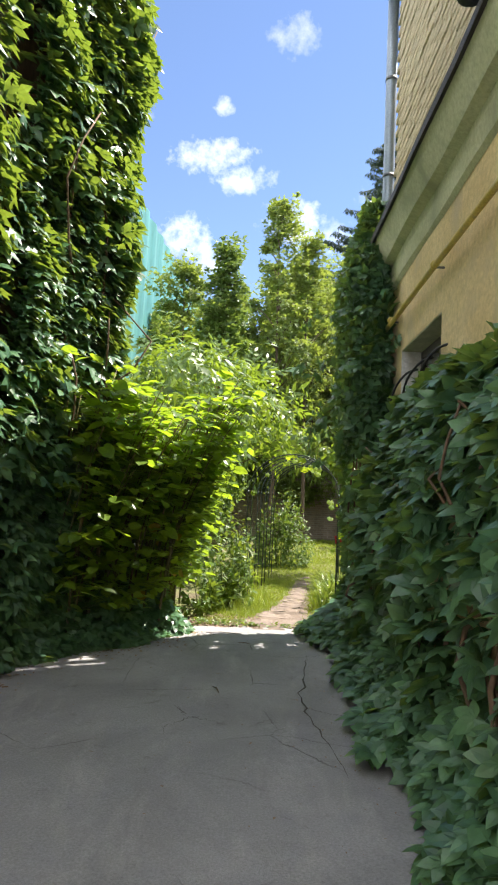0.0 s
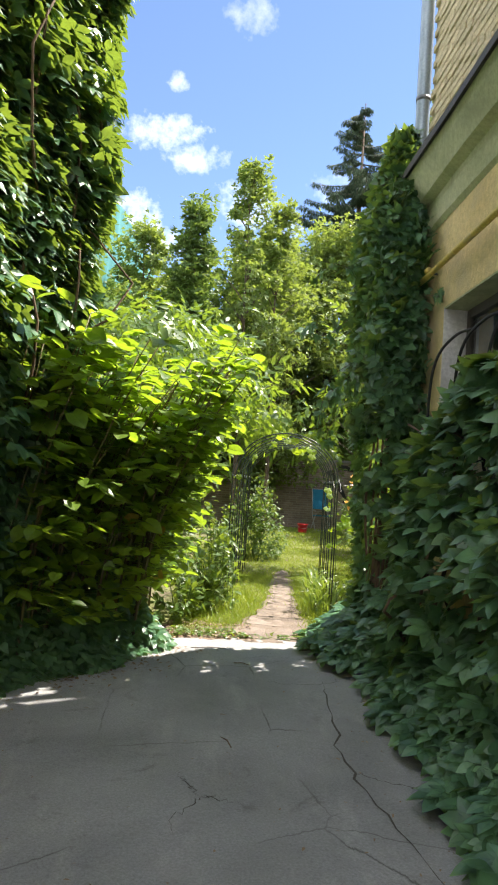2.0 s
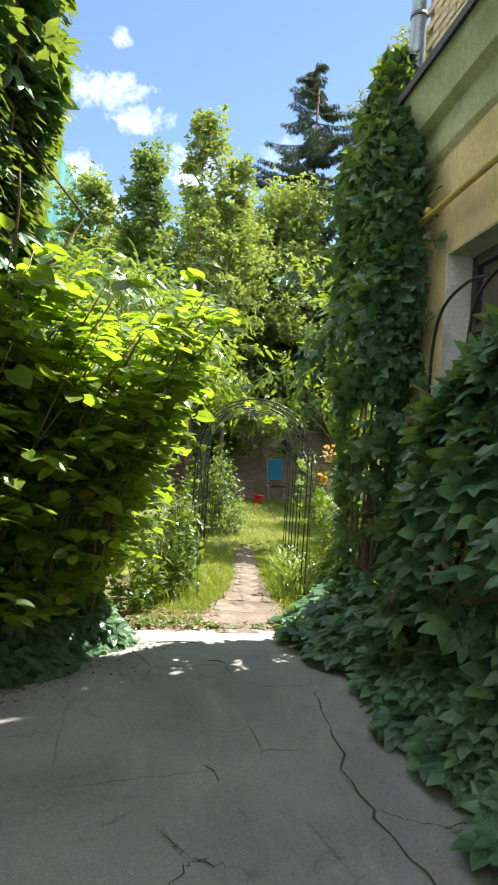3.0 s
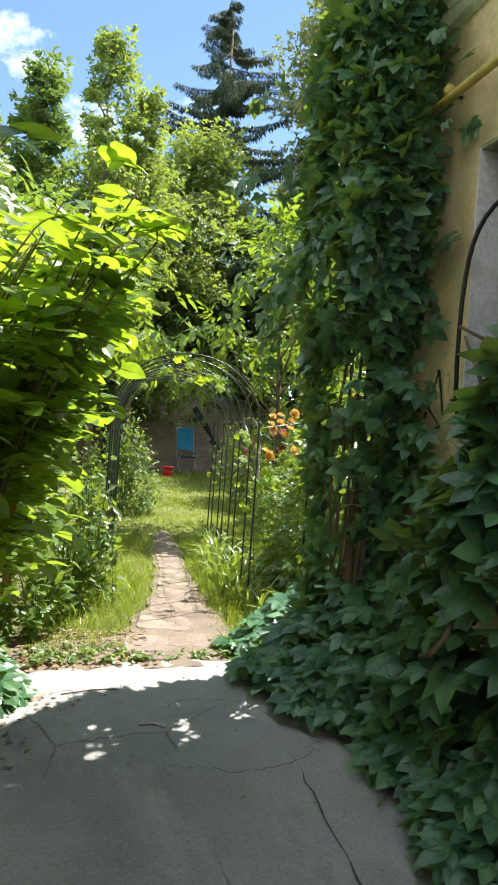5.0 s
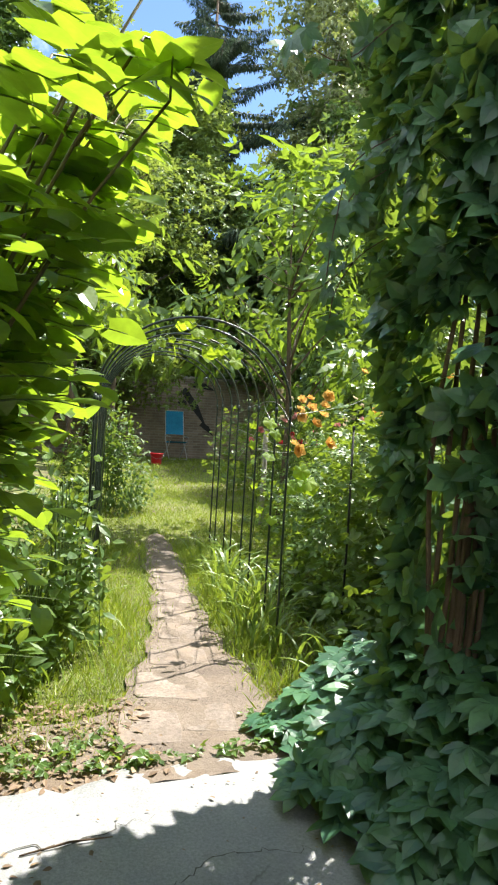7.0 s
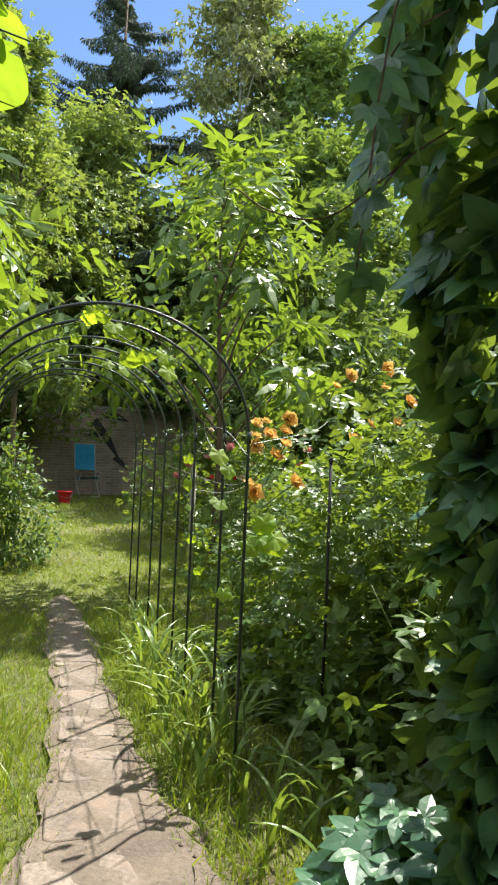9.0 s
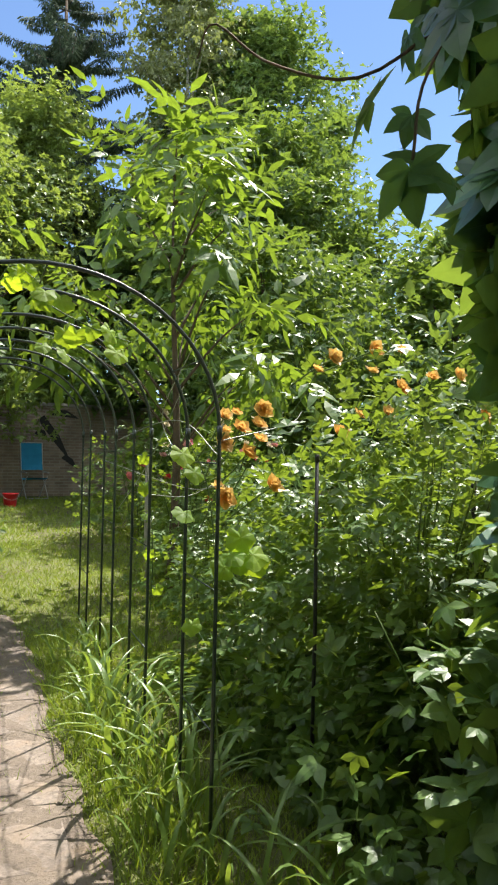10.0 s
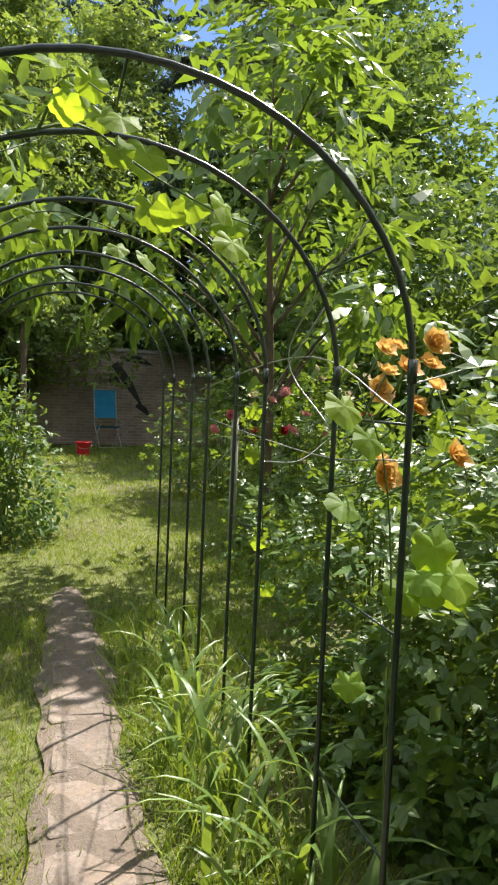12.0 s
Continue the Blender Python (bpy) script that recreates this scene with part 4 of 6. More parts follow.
def column_leaves(n, seed):
    r = np.random.default_rng(seed)
    z = 0.1 + 4.75 * r.random(n) ** 0.85
    ang = r.uniform(math.radians(95), math.radians(350), n)
    rx = np.interp(z, [0, 0.8, 1.3, 2.2, 3.4, 4.2, 4.9], [0.26, 0.10, 0.12, 0.16, 0.17, 0.17, 0.08])
    ry = np.interp(z, [0, 0.8, 1.3, 2.2, 3.4, 4.9], [0.30, 0.18, 0.22, 0.38, 0.40, 0.12])
    cx = np.interp(z, [0, 1.0, 2.2, 3.6, 4.9], [1.30, 1.32, 1.26, 1.25, 1.29])
    P = np.column_stack([cx + np.cos(ang) * rx, 7.27 + np.sin(ang) * ry, z])
    out = np.column_stack([np.cos(ang), np.sin(ang), np.zeros(n)])
    b = lump(P, 2.2, seed) * 0.6 + lump(P, 5.0, seed + 2) * 0.4
    P = P + out * (b * 0.14 + r.random(n) * 0.10)[:, None]
    keep = (r.random(n) < 0.9 + 0.3 * b) & ~((P[:, 0] > WX - 0.02) & (P[:, 1] < Y1 + 0.02))
    keep &= ~((z < 2.1) & (np.sin(ang) < 0.2) & (P[:, 0] > 1.12) & (r.random(n) < 0.8))
    D = unit(out * 0.5 + np.array([0, 0, -0.5]) + r.normal(size=(n, 3)) * 0.8)
    Nn = unit(out * 0.8 + np.array([0, 0, 0.5]) + r.normal(size=(n, 3)) * 0.7)
    return scatter(CREEP5, P[keep], D[keep], Nn[keep], (0.11 * (0.6 + 0.8 * r.random(n)))[keep])


def hanging(points, n, seed, size=0.1):
    """Leaves along one free shoot."""
    r = np.random.default_rng(seed)
    line = smooth_line(points, n)
    D = unit(r.normal(size=(n, 3)) * 0.6 + np.array([-0.1, 0, -0.8]))
    Nn = unit(r.normal(size=(n, 3)) * 0.5 + np.array([-0.4, -0.4, 0.6]))
    return scatter(CREEP5, line + r.normal(size=(n, 3)) * 0.03, D, Nn, size * (0.5 + 0.7 * r.random(n)))


def pier_leaves(n, seed):
    """Creeper that has crept round the corner on to the plaster pier."""
    r = np.random.default_rng(seed)
    z = 0.5 + 3.5 * r.random(n)
    y = 7.1 - np.abs(r.normal(size=n)) * 0.20 * (0.5 + 0.5 * np.sin(z * 3.0) ** 2)
    P = np.column_stack([WX - 0.04 - r.random(n) * 0.10, np.maximum(y, 6.62), z])
    D = unit(np.column_stack([-0.45 + r.normal(size=n) * 0.3, -0.35 + r.normal(size=n) * 0.5, -0.7 + r.normal(size=n) * 0.4]))
    Nn = unit(np.column_stack([-0.9 + r.normal(size=n) * 0.3, -0.2 + r.normal(size=n) * 0.3, 0.5 + r.normal(size=n) * 0.3]))
    return scatter(CREEP5, P, D, Nn, 0.10 * (0.6 + 0.7 * r.random(n)))


SHOOTS = [[(0.85, 7.3, 3.1), (0.68, 7.35, 2.95), (0.55, 7.4, 3.0), (0.46, 7.42, 3.05)], [(0.9, 7.3, 2.7), (0.72, 7.3, 2.55), (0.66, 7.3, 2.3), (0.64, 7.3, 2.1)],
          [(0.9, 7.4, 3.6), (0.7, 7.45, 3.65), (0.55, 7.5, 3.5)], [(1.2, 7.0, 3.2), (1.38, 6.7, 3.2), (1.38, 6.45, 3.12)], [(1.3, 7.0, 2.4), (1.38, 6.85, 2.35), (1.36, 6.7, 2.2)],
          [(1.25, 7.0, 1.9), (1.3, 6.8, 1.9), (1.3, 6.62, 1.85)], [(0.98, 7.42, 2.36), (0.86, 7.48, 2.26), (0.78, 7.5, 2.12), (0.76, 7.5, 2.0)], [(0.92, 7.4, 2.6), (0.80, 7.42, 2.5), (0.74, 7.45, 2.36)]]
mesh_part("leaves", *join([column_leaves(5200, 21), pier_leaves(460, 24)] + [hanging(s, 11, 30 + n_) for n_, s in enumerate(SHOOTS)]), CREEPER, pipe_creeper)
out = [tube(smooth_line(s, 14), 0.0026, 5) for s in SHOOTS] + [tube(smooth_line([(0.84, 7.48, 2.24), (0.70, 7.54, 2.12), (0.58, 7.6, 2.13), (0.50, 7.62, 2.17), (0.48, 7.63, 2.12)], 20), np.linspace(0.003, 0.0012, 20), 5)]
for k in range(12):
    a_ = rr.uniform(1.8, 5.8)
    pts = [(1.28 + 0.14 * math.cos(a_ + 0.3 * m_) + rr.normal() * 0.02, 7.2 + 0.13 * math.sin(a_ + 0.3 * m_), 0.03 + 4.4 * m_ / 6) for m_ in range(7)]
    out.append(tube(smooth_line(pts, 20), np.linspace(0.013, 0.006, 20), 6))
pieces("stem", out, VINE_STEM, pipe_creeper, "twisted brown stem round the pipe")


# ---- knotweed thicket ----
knotweed = thing("knotweed", "tall sunlit knotweed thicket with large heart-shaped leaves", "shrub")


def knotweed_canes(n, seed):
    r = np.random.default_rng(seed)
    canes, P, D, Nn, S, twigs = [], [], [], [], [], []
    for k in range(n):
        y = r.uniform(6.0, 9.3) if k >= 12 else r.uniform(6.9, 7.9)
        x = r.uniform(-1.9, float(np.interp(y, [6.0, 6.7, 7.1], [-1.6, -1.15, -0.8])))
        h = r.uniform(1.7, 2.75) * (1.0 if y < 8.4 else 0.92)
        if k < 12:
            x, h = r.uniform(-0.95, -0.8), r.uniform(2.45, 2.8)
        lean = np.array([r.uniform(0.05, 0.75) if k >= 12 else r.uniform(0.5, 0.75) * (0.6 + (x + 2.1) / 1.3 * 0.6), r.uniform(-0.42, 0.12)])
        base = np.array([x, y, ground_z(y) - 0.03])
        pts = [base + np.array([lean[0] * (t ** 2) , lean[1] * (t ** 2), h * t - 0.12 * t ** 3]) for t in np.linspace(0, 1, 9)]
        canes.append(tube(pts, np.linspace(0.013, 0.004, 9), 6))
        side = 1
        for t in np.linspace(0.22, 1.0, 9):
            m_ = t * 8
            i0 = min(int(m_), 7)
            p = pts[i0] + (pts[i0 + 1] - pts[i0]) * (m_ - i0)
            a_ = r.uniform(0, 2 * math.pi)
            length = r.uniform(0.28, 0.62) * (1.15 - 0.55 * t)
            away = np.array([math.cos(a_) * 0.8 + 0.35, math.sin(a_) * 0.8 - 0.25, 0.32])
            away = away / np.linalg.norm(away)
            tw = [p + away * length * q_ + np.array([0, 0, -0.10 * q_ * q_]) for q_ in np.linspace(0, 1, 6)]
            twigs.append(tube(tw, np.linspace(0.004, 0.0016, 6), 4, False))
            for q_ in range(1, 6):
                side = -side
                lat = np.cross(away, (0, 0, 1.0)) * side
                P.append(tw[q_])
                D.append(away * 0.6 + lat * 0.75 + np.array([0, 0, -0.25]) + r.normal(size=3) * 0.2)
                Nn.append(np.array([0, 0, 1.0]) + r.normal(size=3) * 0.30)
                S.append(r.uniform(0.10, 0.17) * (0.75 if q_ == 5 else 1.0))
    P, D, Nn, S = np.array(P), np.array(D), np.array(Nn), np.array(S)
    # keep the walkway clear
    lim = np.interp(P[:, 2], [0, 1.0, 1.7, 2.2, 3], [-0.58, -0.36, -0.18, 0.02, 0.12]) + r.normal(size=len(P)) * 0.08
    lim = np.where(P[:, 1] < 6.7, lim - 0.2, lim)
    ok = (P[:, 0] < lim) & (P[:, 1] > 5.5) & ((P[:, 2] > 1.25) | (r.random(len(P)) < 0.6))
    return canes, twigs, scatter(HEART, P[ok], D[ok], Nn[ok], S[ok])


canes, twigs, leaves = knotweed_canes(190, 4)
pieces("cane", canes, CANE, knotweed, "reddish-green bamboo-like cane")
tagged(mesh_part("twig_spray", *join(twigs), STALK, knotweed), kind="stuff")
mesh_part("leaves", *leaves, KNOTWEED, knotweed, "bright translucent heart-shaped leaves")
n_ = 26
P = np.column_stack([RNG.uniform(-1.5, -0.6, n_), RNG.uniform(6.7, 7.6, n_), RNG.uniform(0.5, 1.6, n_)])
mesh_part("yellowed_leaves", *scatter(HEART, P, RNG.normal(size=(n_, 3)) + np.array([0, -0.3, -0.6]), RNG.normal(size=(n_, 3)) * 0.5 + np.array([0, -0.6, 0.5]), RNG.uniform(0.09, 0.13, n_)), YELLOWED, knotweed, "yellowing lower leaves")

# low creeping plants at the thicket's foot
low = thing("ground_creeper", "pale sunlit creeper sprawling at the thicket's foot", "ground cover")
n_ = 1900
y = RNG.uniform(5.2, 7.5, n_)
edge_x = np.interp(y, [5.2, 5.8, 6.5, 7.1, 7.5], [-1.95, -1.6, -1.0, -0.62, -0.55]) + 0.06 * np.sin(y * 9)
x = edge_x - RNG.random(n_) ** 1.3 * 0.6
P = np.column_stack([x, y, GZ(y) + 0.05 + np.clip(edge_x - x, 0, 0.6) * RNG.random(n_) * 1.5])
mesh_part("leaves", *scatter(CREEP3, P, np.column_stack([0.6 + RNG.normal(size=n_) * 0.5, -0.5 + RNG.normal(size=n_) * 0.5, -0.35 + RNG.normal(size=n_) * 0.2]),
                             np.column_stack([RNG.normal(size=n_) * 0.3, -0.2 + RNG.normal(size=n_) * 0.3, np.ones(n_)]), RNG.uniform(0.07, 0.13, n_)), CREEPER, low)
out = []
for k in range(18):
    y = RNG.uniform(5.5, 7.2)
    x0 = np.interp(y, [5.2, 5.8, 6.5, 7.1, 7.5], [-1.95, -1.6, -1.0, -0.62, -0.55])
    out.append(tube(smooth_line([(x0 - 0.55, y, 0.12), (x0 - 0.3, y - 0.05, 0.28), (x0 - 0.1, y - 0.1, 0.16), (x0, y - 0.1, 0.13)], 8), 0.003, 4))
pieces("stem", out, STALK, low)

# ---- rose arches over the path ----
AXIS = math.atan(0.15)


def rose_arch(y, label):
    """Two hoops of thin tube joined by rungs."""
    x = 0.615 + 0.15 * (y - 9.0)
    arch = thing("garden_arch", label, "garden arch", "arches over the path", at=(x, y, ground_z(y)))
    arch.rotation_euler = (0, 0, -AXIS)
    half, spring, rise = 0.60, 1.505, 0.535

    def hoop(off, shift=0.0):
        leg = [(-half, off, z) for z in np.linspace(-0.05, spring, 5)]
        bow = [(-half * math.cos(t), off, spring + rise * math.sin(t)) for t in np.linspace(0, math.pi, 25)[1:-1]]
        return leg + bow + [(half, off, z) for z in np.linspace(spring, -0.05, 5)]
    for off in (0.0, 0.39):
        tube_part("hoop", hoop(off), 0.0075, DARK_GREEN_METAL, arch, sides=8)
        for s in (-1, 1):
            tube_part("joint", [(s * half, off, spring - 0.02), (s * half, off, spring + 0.03)], 0.011, DARK_GREEN_METAL, arch, sides=8)
    for s in (-1, 1):
        for z in (0.45, 0.95, 1.4):
            tube_part("rung", [(s * half, 0.0, z), (s * half, 0.39, z)], 0.003, DARK_GREEN_METAL, arch, sides=6)
    for t in (0.5, math.pi / 2, math.pi - 0.5):
        tube_part("rung", [(-half * math.cos(t), 0.0, spring + rise * math.sin(t)), (-half * math.cos(t), 0.39, spring + rise * math.sin(t))], 0.003, DARK_GREEN_METAL, arch, sides=6)
    return arch


for y in (9.0, 10.0, 10.9, 11.88):
    rose_arch(y, "dark green tubular garden arch with two hoops over the path")
wires = thing("trellis_wires", "slack galvanised wires strung between the arches", "wire")
for pts in ([(1.27, 9.0, 1.55), (1.38, 9.7, 1.72), (1.6, 11.2, 1.62)], [(1.27, 9.0, 1.45), (1.5, 9.9, 1.40), (1.75, 11.9, 1.5)], [(1.27, 9.0, 1.62), (1.9, 9.5, 1.72), (2.6, 10.4, 1.85)],
            [(1.15, 9.0, 1.98), (1.28, 9.6, 1.72), (1.33, 9.42, 1.5)], [(1.29, 9.4, 1.85), (1.5, 10.3, 1.5), (1.55, 10.9, 1.2)], [(1.4, 10.0, 1.35), (1.9, 10.6, 1.3), (2.6, 11.5, 1.35)]):
    tube_part("wire", smooth_line(pts, 14), 0.0022, WIRE, wires, sides=5)

grape = thing("grape_vine", "young grape vine with yellow-green leaves on the arches", "climbing plant")
SHOOTS_ON_ARCH = [([(1.30, 8.95, 0.1), (1.25, 8.98, 0.7), (1.24, 8.98, 1.15), (1.20, 8.98, 1.45), (1.12, 8.98, 1.62)], 0.11), ([(0.12, 9.0, 0.1), (0.08, 9.0, 0.9), (0.1, 9.05, 1.6), (0.3, 9.2, 1.95), (0.5, 9.3, 2.10)], 0.075),
                  ([(0.44, 9.3, 2.10), (0.60, 9.33, 2.16), (0.74, 9.33, 2.09), (0.90, 9.33, 2.03), (1.04, 9.33, 2.0)], 0.105), ([(0.5, 9.3, 2.12), (0.54, 9.2, 2.2), (0.6, 9.1, 2.14)], 0.08),
                  ([(1.22, 8.98, 1.1), (1.30, 8.97, 1.16), (1.37, 8.97, 1.30)], 0.12), ([(1.45, 10.2, 0.2), (1.42, 10.0, 1.0), (1.36, 10.0, 1.6)], 0.08), ([(0.30, 9.95, 1.9), (0.6, 10.0, 2.13), (0.95, 10.0, 2.08)], 0.09)]
lines, gp, gs = [], [], []
for pts, big in SHOOTS_ON_ARCH:
    line = smooth_line(pts, 14)
    lines.append(tube(line, np.linspace(0.004, 0.0015, 14), 5))
    near = [p for n, p in enumerate(line) if n > 3 and (n % 2 == 1 or big == 0.105)]
    gp += near
    gs += [big] * len(near)
gp = np.array(gp) + RNG.normal(size=(len(gp), 3)) * np.array([0.035, 0.03, 0.035])
pieces("shoot", lines, STALK, grape)
n_ = len(gp)
mesh_part("leaves", *scatter(LOBED, gp, RNG.normal(size=(n_, 3)) * 0.35 + np.array([0.1, -0.25, -0.8]), RNG.normal(size=(n_, 3)) * 0.3 + np.array([-0.1, -0.8, 0.5]), np.array(gs) * RNG.uniform(0.6, 1.0, n_)), GRAPE, grape)

# ---- bushes beside the arches ----
def bush_leaves(cx, cy, rx, ry, h, n, size, template, seed, z0=0.05, shell=0.55, droop=0.3):
    """Leaves in an uneven mound, in clumps with gaps."""
    r = np.random.default_rng(seed)
    m_ = max(12, n // 26)
    c = unit(r.normal(size=(m_, 3)))
    c[:, 2] = np.abs(c[:, 2])
    rad = shell + (1 - shell) * r.random(m_) ** 0.5
    k = r.integers(0, m_, n)
    P = c[k] * rad[k][:, None] + r.normal(size=(n, 3)) * 0.13
    P = P * (1 + 0.22 * lump(P, 2.6, seed)[:, None])
    P[:, 2] = np.abs(P[:, 2])
    P = P * np.array([rx, ry, h]) + np.array([cx, cy, 0])
    P[:, 2] += GZ(P[:, 1]) + z0
    out = unit(P - np.array([cx, cy, h * 0.35]))
    D = unit(out * 0.6 + r.normal(size=(n, 3)) * 0.5 + np.array([0, 0, -droop]))
    Nn = unit(np.array([0, 0, 1.0]) + out * 0.35 + r.normal(size=(n, 3)) * 0.4)
    return scatter(template, P, D, Nn, size * (0.6 + 0.8 * r.random(n)))


def bush_stems(cx, cy, rx, ry, h, n, r0, seed):
    r = np.random.default_rng(seed)
    out = []
    for k in range(n):
        a_, f = r.uniform(0, 6.283), r.uniform(0.2, 0.85)
        x0, y0 = cx + 0.35 * rx * f * math.cos(a_), cy + 0.35 * ry * f * math.sin(a_)
        x1, y1 = cx + rx * f * math.cos(a_), cy + ry * f * math.sin(a_)
        z = ground_z(y0)
        out.append(tube(smooth_line([(x0, y0, z - 0.03), (x0 * 0.6 + x1 * 0.4, y0 * 0.6 + y1 * 0.4, z + h * 0.5), (x1, y1, z + h * r.uniform(0.75, 0.98))], 8), np.linspace(r0, r0 * 0.35, 8), 5))
    return out


def bush(name, label, cx, cy, rx, ry, h, n, size, template, leaf, seed, stems=14, group="", shell=0.5, stem_mat=None):
    ob = thing(name, label, "shrub", group)
    mesh_part("leaves", *bush_leaves(cx, cy, rx, ry, h, n, size, template, seed, shell=shell), leaf, ob)
    pieces("stem", bush_stems(cx, cy, rx, ry, h, stems, 0.008, seed + 1), stem_mat or STALK, ob)
    return ob


bush("rose_bush", "large rose bush with orange blooms in full sun", 2.50, 9.30, 0.88, 0.85, 1.62, 3400, 0.13, FIVE_LEAFLETS, ROSE_LEAF, 41, 26, "rose bushes")
bush("rose_bush", "rose bush with dense glossy leaves behind the arch", 2.55, 10.8, 0.5, 0.8, 1.2, 1500, 0.12, FIVE_LEAFLETS, ROSE_LEAF, 43, 16, "rose bushes")
bush("rose_bush", "broad rose bush reaching towards the hedge", 3.4, 9.2, 0.9, 1.1, 1.55, 1500, 0.14, FIVE_LEAFLETS, ROSE_LEAF, 45, 18, "rose bushes")
bush("rose_bush", "distant rose bush with pale pink and cream blooms", 3.6, 13.6, 0.9, 0.7, 1.7, 1700, 0.12, FIVE_LEAFLETS, ROSE_LEAF, 47, 12, "rose bushes")
bush("rose_bush", "distant rose bush with pale blooms beside the lawn", 4.0, 16.5, 1.0, 0.8, 1.7, 1300, 0.13, FIVE_LEAFLETS, ROSE_LEAF, 48, 12, "rose bushes")
bush("raspberry_patch", "shaded leafy canes under the rose bush", 2.22, 8.45, 0.72, 0.70, 0.95, 2200, 0.075, CREEP3, ROSE_LEAF, 49, 20, shell=0.35)
bush("raspberry_patch", "low leafy plants along the arch posts", 1.80, 9.6, 0.26, 1.0, 0.5, 900, 0.06, CREEP3, ROSE_LEAF, 50, 12, shell=0.35)
bush("currant_bush", "rounded leafy shrub beside the lawn", 0.78, 14.3, 0.55, 0.6, 1.42, 2800, 0.08, SIMPLE, SHRUB, 51, 18)
bush("currant_bush", "leafy shrub behind the arches", -0.75, 11.4, 0.6, 0.9, 1.5, 1900, 0.10, SIMPLE, SHRUB, 53, 14)
bush("weed_clump", "tall sunlit weeds beside the path", -0.28, 9.0, 0.24, 0.5, 0.58, 420, 0.085, SIMPLE, ROSE_LEAF, 55, 16, shell=0.3)
bush("weed_clump", "leafy weeds grown up round the arch posts", -0.06, 9.45, 0.26, 0.75, 1.05, 700, 0.085, SIMPLE, ROSE_LEAF, 56, 22, shell=0.3)
bush("weed_clump", "tall weeds under the thicket", -0.45, 8.4, 0.22, 0.4, 0.5, 300, 0.085, SIMPLE, ROSE_LEAF, 57, 10, shell=0.3)
bush("climbing_shrub", "leafy climber between arch and house corner", 1.85, 7.85, 0.4, 0.42, 1.9, 1100, 0.095, CREEP3, SHRUB, 59, 10, shell=0.4)
bush("currant_bush", "dark hedge shrub at the lawn's far side", 6.2, 14.0, 1.6, 1.8, 3.0, 3600, 0.15, SIMPLE, SHRUB, 61, 14)
bush("currant_bush", "dark hedge shrub at the lawn's edge", 5.2, 11.2, 1.3, 1.3, 2.6, 3000, 0.14, SIMPLE, SHRUB, 63, 14)
bush("currant_bush", "tall lilac-like hedge shrub", 7.5, 11.0, 1.8, 1.6, 4.2, 4200, 0.16, SIMPLE, SHRUB, 65, 14)


# blooms
def bloom_mesh(seed):
    r = np.random.default_rng(seed)
    P, D, Nn, S = [], [], [], []
    for ring, (count, tilt, size) in enumerate([(5, 0.30, 0.050), (5, 0.65, 0.045), (4, 1.0, 0.037), (3, 1.3, 0.030)]):
        for k in range(count):
            a_ = 2 * math.pi * (k + 0.5 * ring) / count + r.normal() * 0.15
            flat = np.array([math.cos(a_), math.sin(a_), 0])
            P.append(flat * 0.0)
            D.append(flat * math.cos(tilt) + np.array([0, 0, math.sin(tilt)]) + r.normal(size=3) * 0.1)
            Nn.append(-flat * math.sin(tilt) + np.array([0, 0, math.cos(tilt)]))
            S.append(size * r.uniform(0.85, 1.1))
    V, F = scatter(leaflet(1.0, -0.2, 0.12, 4), np.array(P), np.array(D), np.array(Nn), np.array(S))
    _, first, back = np.unique(np.round(V, 5), axis=0, return_index=True, return_inverse=True)
    return V[first], [back.ravel()[f] for f in F]


BLOOMS = {}
for key, mat in (("orange", ORANGE), ("pink", PINK), ("cream", CREAM), ("crimson", CRIMSON)):
    BLOOMS[key] = [raw_mesh("petals", *bloom_mesh(70 + n_), mat) for n_ in range(3)]
STEM_ME = raw_mesh("stem", *tube([(0, 0, -0.28), (0.008, 0.004, -0.12), (0, 0, 0.004)], [0.0035, 0.003, 0.004], 5), STALK)


def bloom(kind, label, p, size, seed):
    r = random.Random(seed)
    ob = tagged(new("rose_bloom", BLOOMS[kind][seed % 3]), label, "flower", kind + " roses")
    ob.matrix_basis = pose(*p, r.uniform(15, 80), r.uniform(-30, 30), 0) @ pose(0, 0, 0, 0, 0, r.uniform(0, 360)) @ Matrix.Scale(size, 4)
    st = new("stem", STEM_ME)
    st.parent = ob


ORANGE_AT = [(2.0, 9.3, 2.02), (1.94, 9.34, 1.96), (2.24, 9.3, 2.08), (2.27, 9.34, 1.98), (2.43, 9.3, 2.09), (2.40, 9.28, 1.91), (2.82, 9.3, 2.0), (2.66, 9.32, 1.98), (2.14, 9.28, 1.76), (2.34, 9.3, 1.78), (2.02, 9.26, 1.67),
             (1.57, 9.4, 1.68), (1.50, 9.42, 1.73), (1.66, 9.38, 1.63), (1.60, 9.5, 1.75), (1.54, 9.5, 1.62), (1.70, 9.46, 1.70), (1.62, 9.42, 1.57), (1.47, 9.36, 1.66), (1.68, 9.3, 1.43), (1.46, 9.34, 1.38), (1.41, 9.3, 1.42), (1.74, 9.5, 1.78), (2.9, 9.2, 1.8)]
for n_, p in enumerate(ORANGE_AT):
    bloom("orange", "fully open orange rose bloom on its stem", p, 0.85 + 0.4 * random.Random(n_).random(), n_)
rb = random.Random(5)
for n_ in range(14):
    bloom("cream", "cream rose bloom in the distance", (rb.uniform(2.9, 4.3), rb.uniform(13.0, 14.0), rb.uniform(1.55, 2.0)), 1.25, n_)
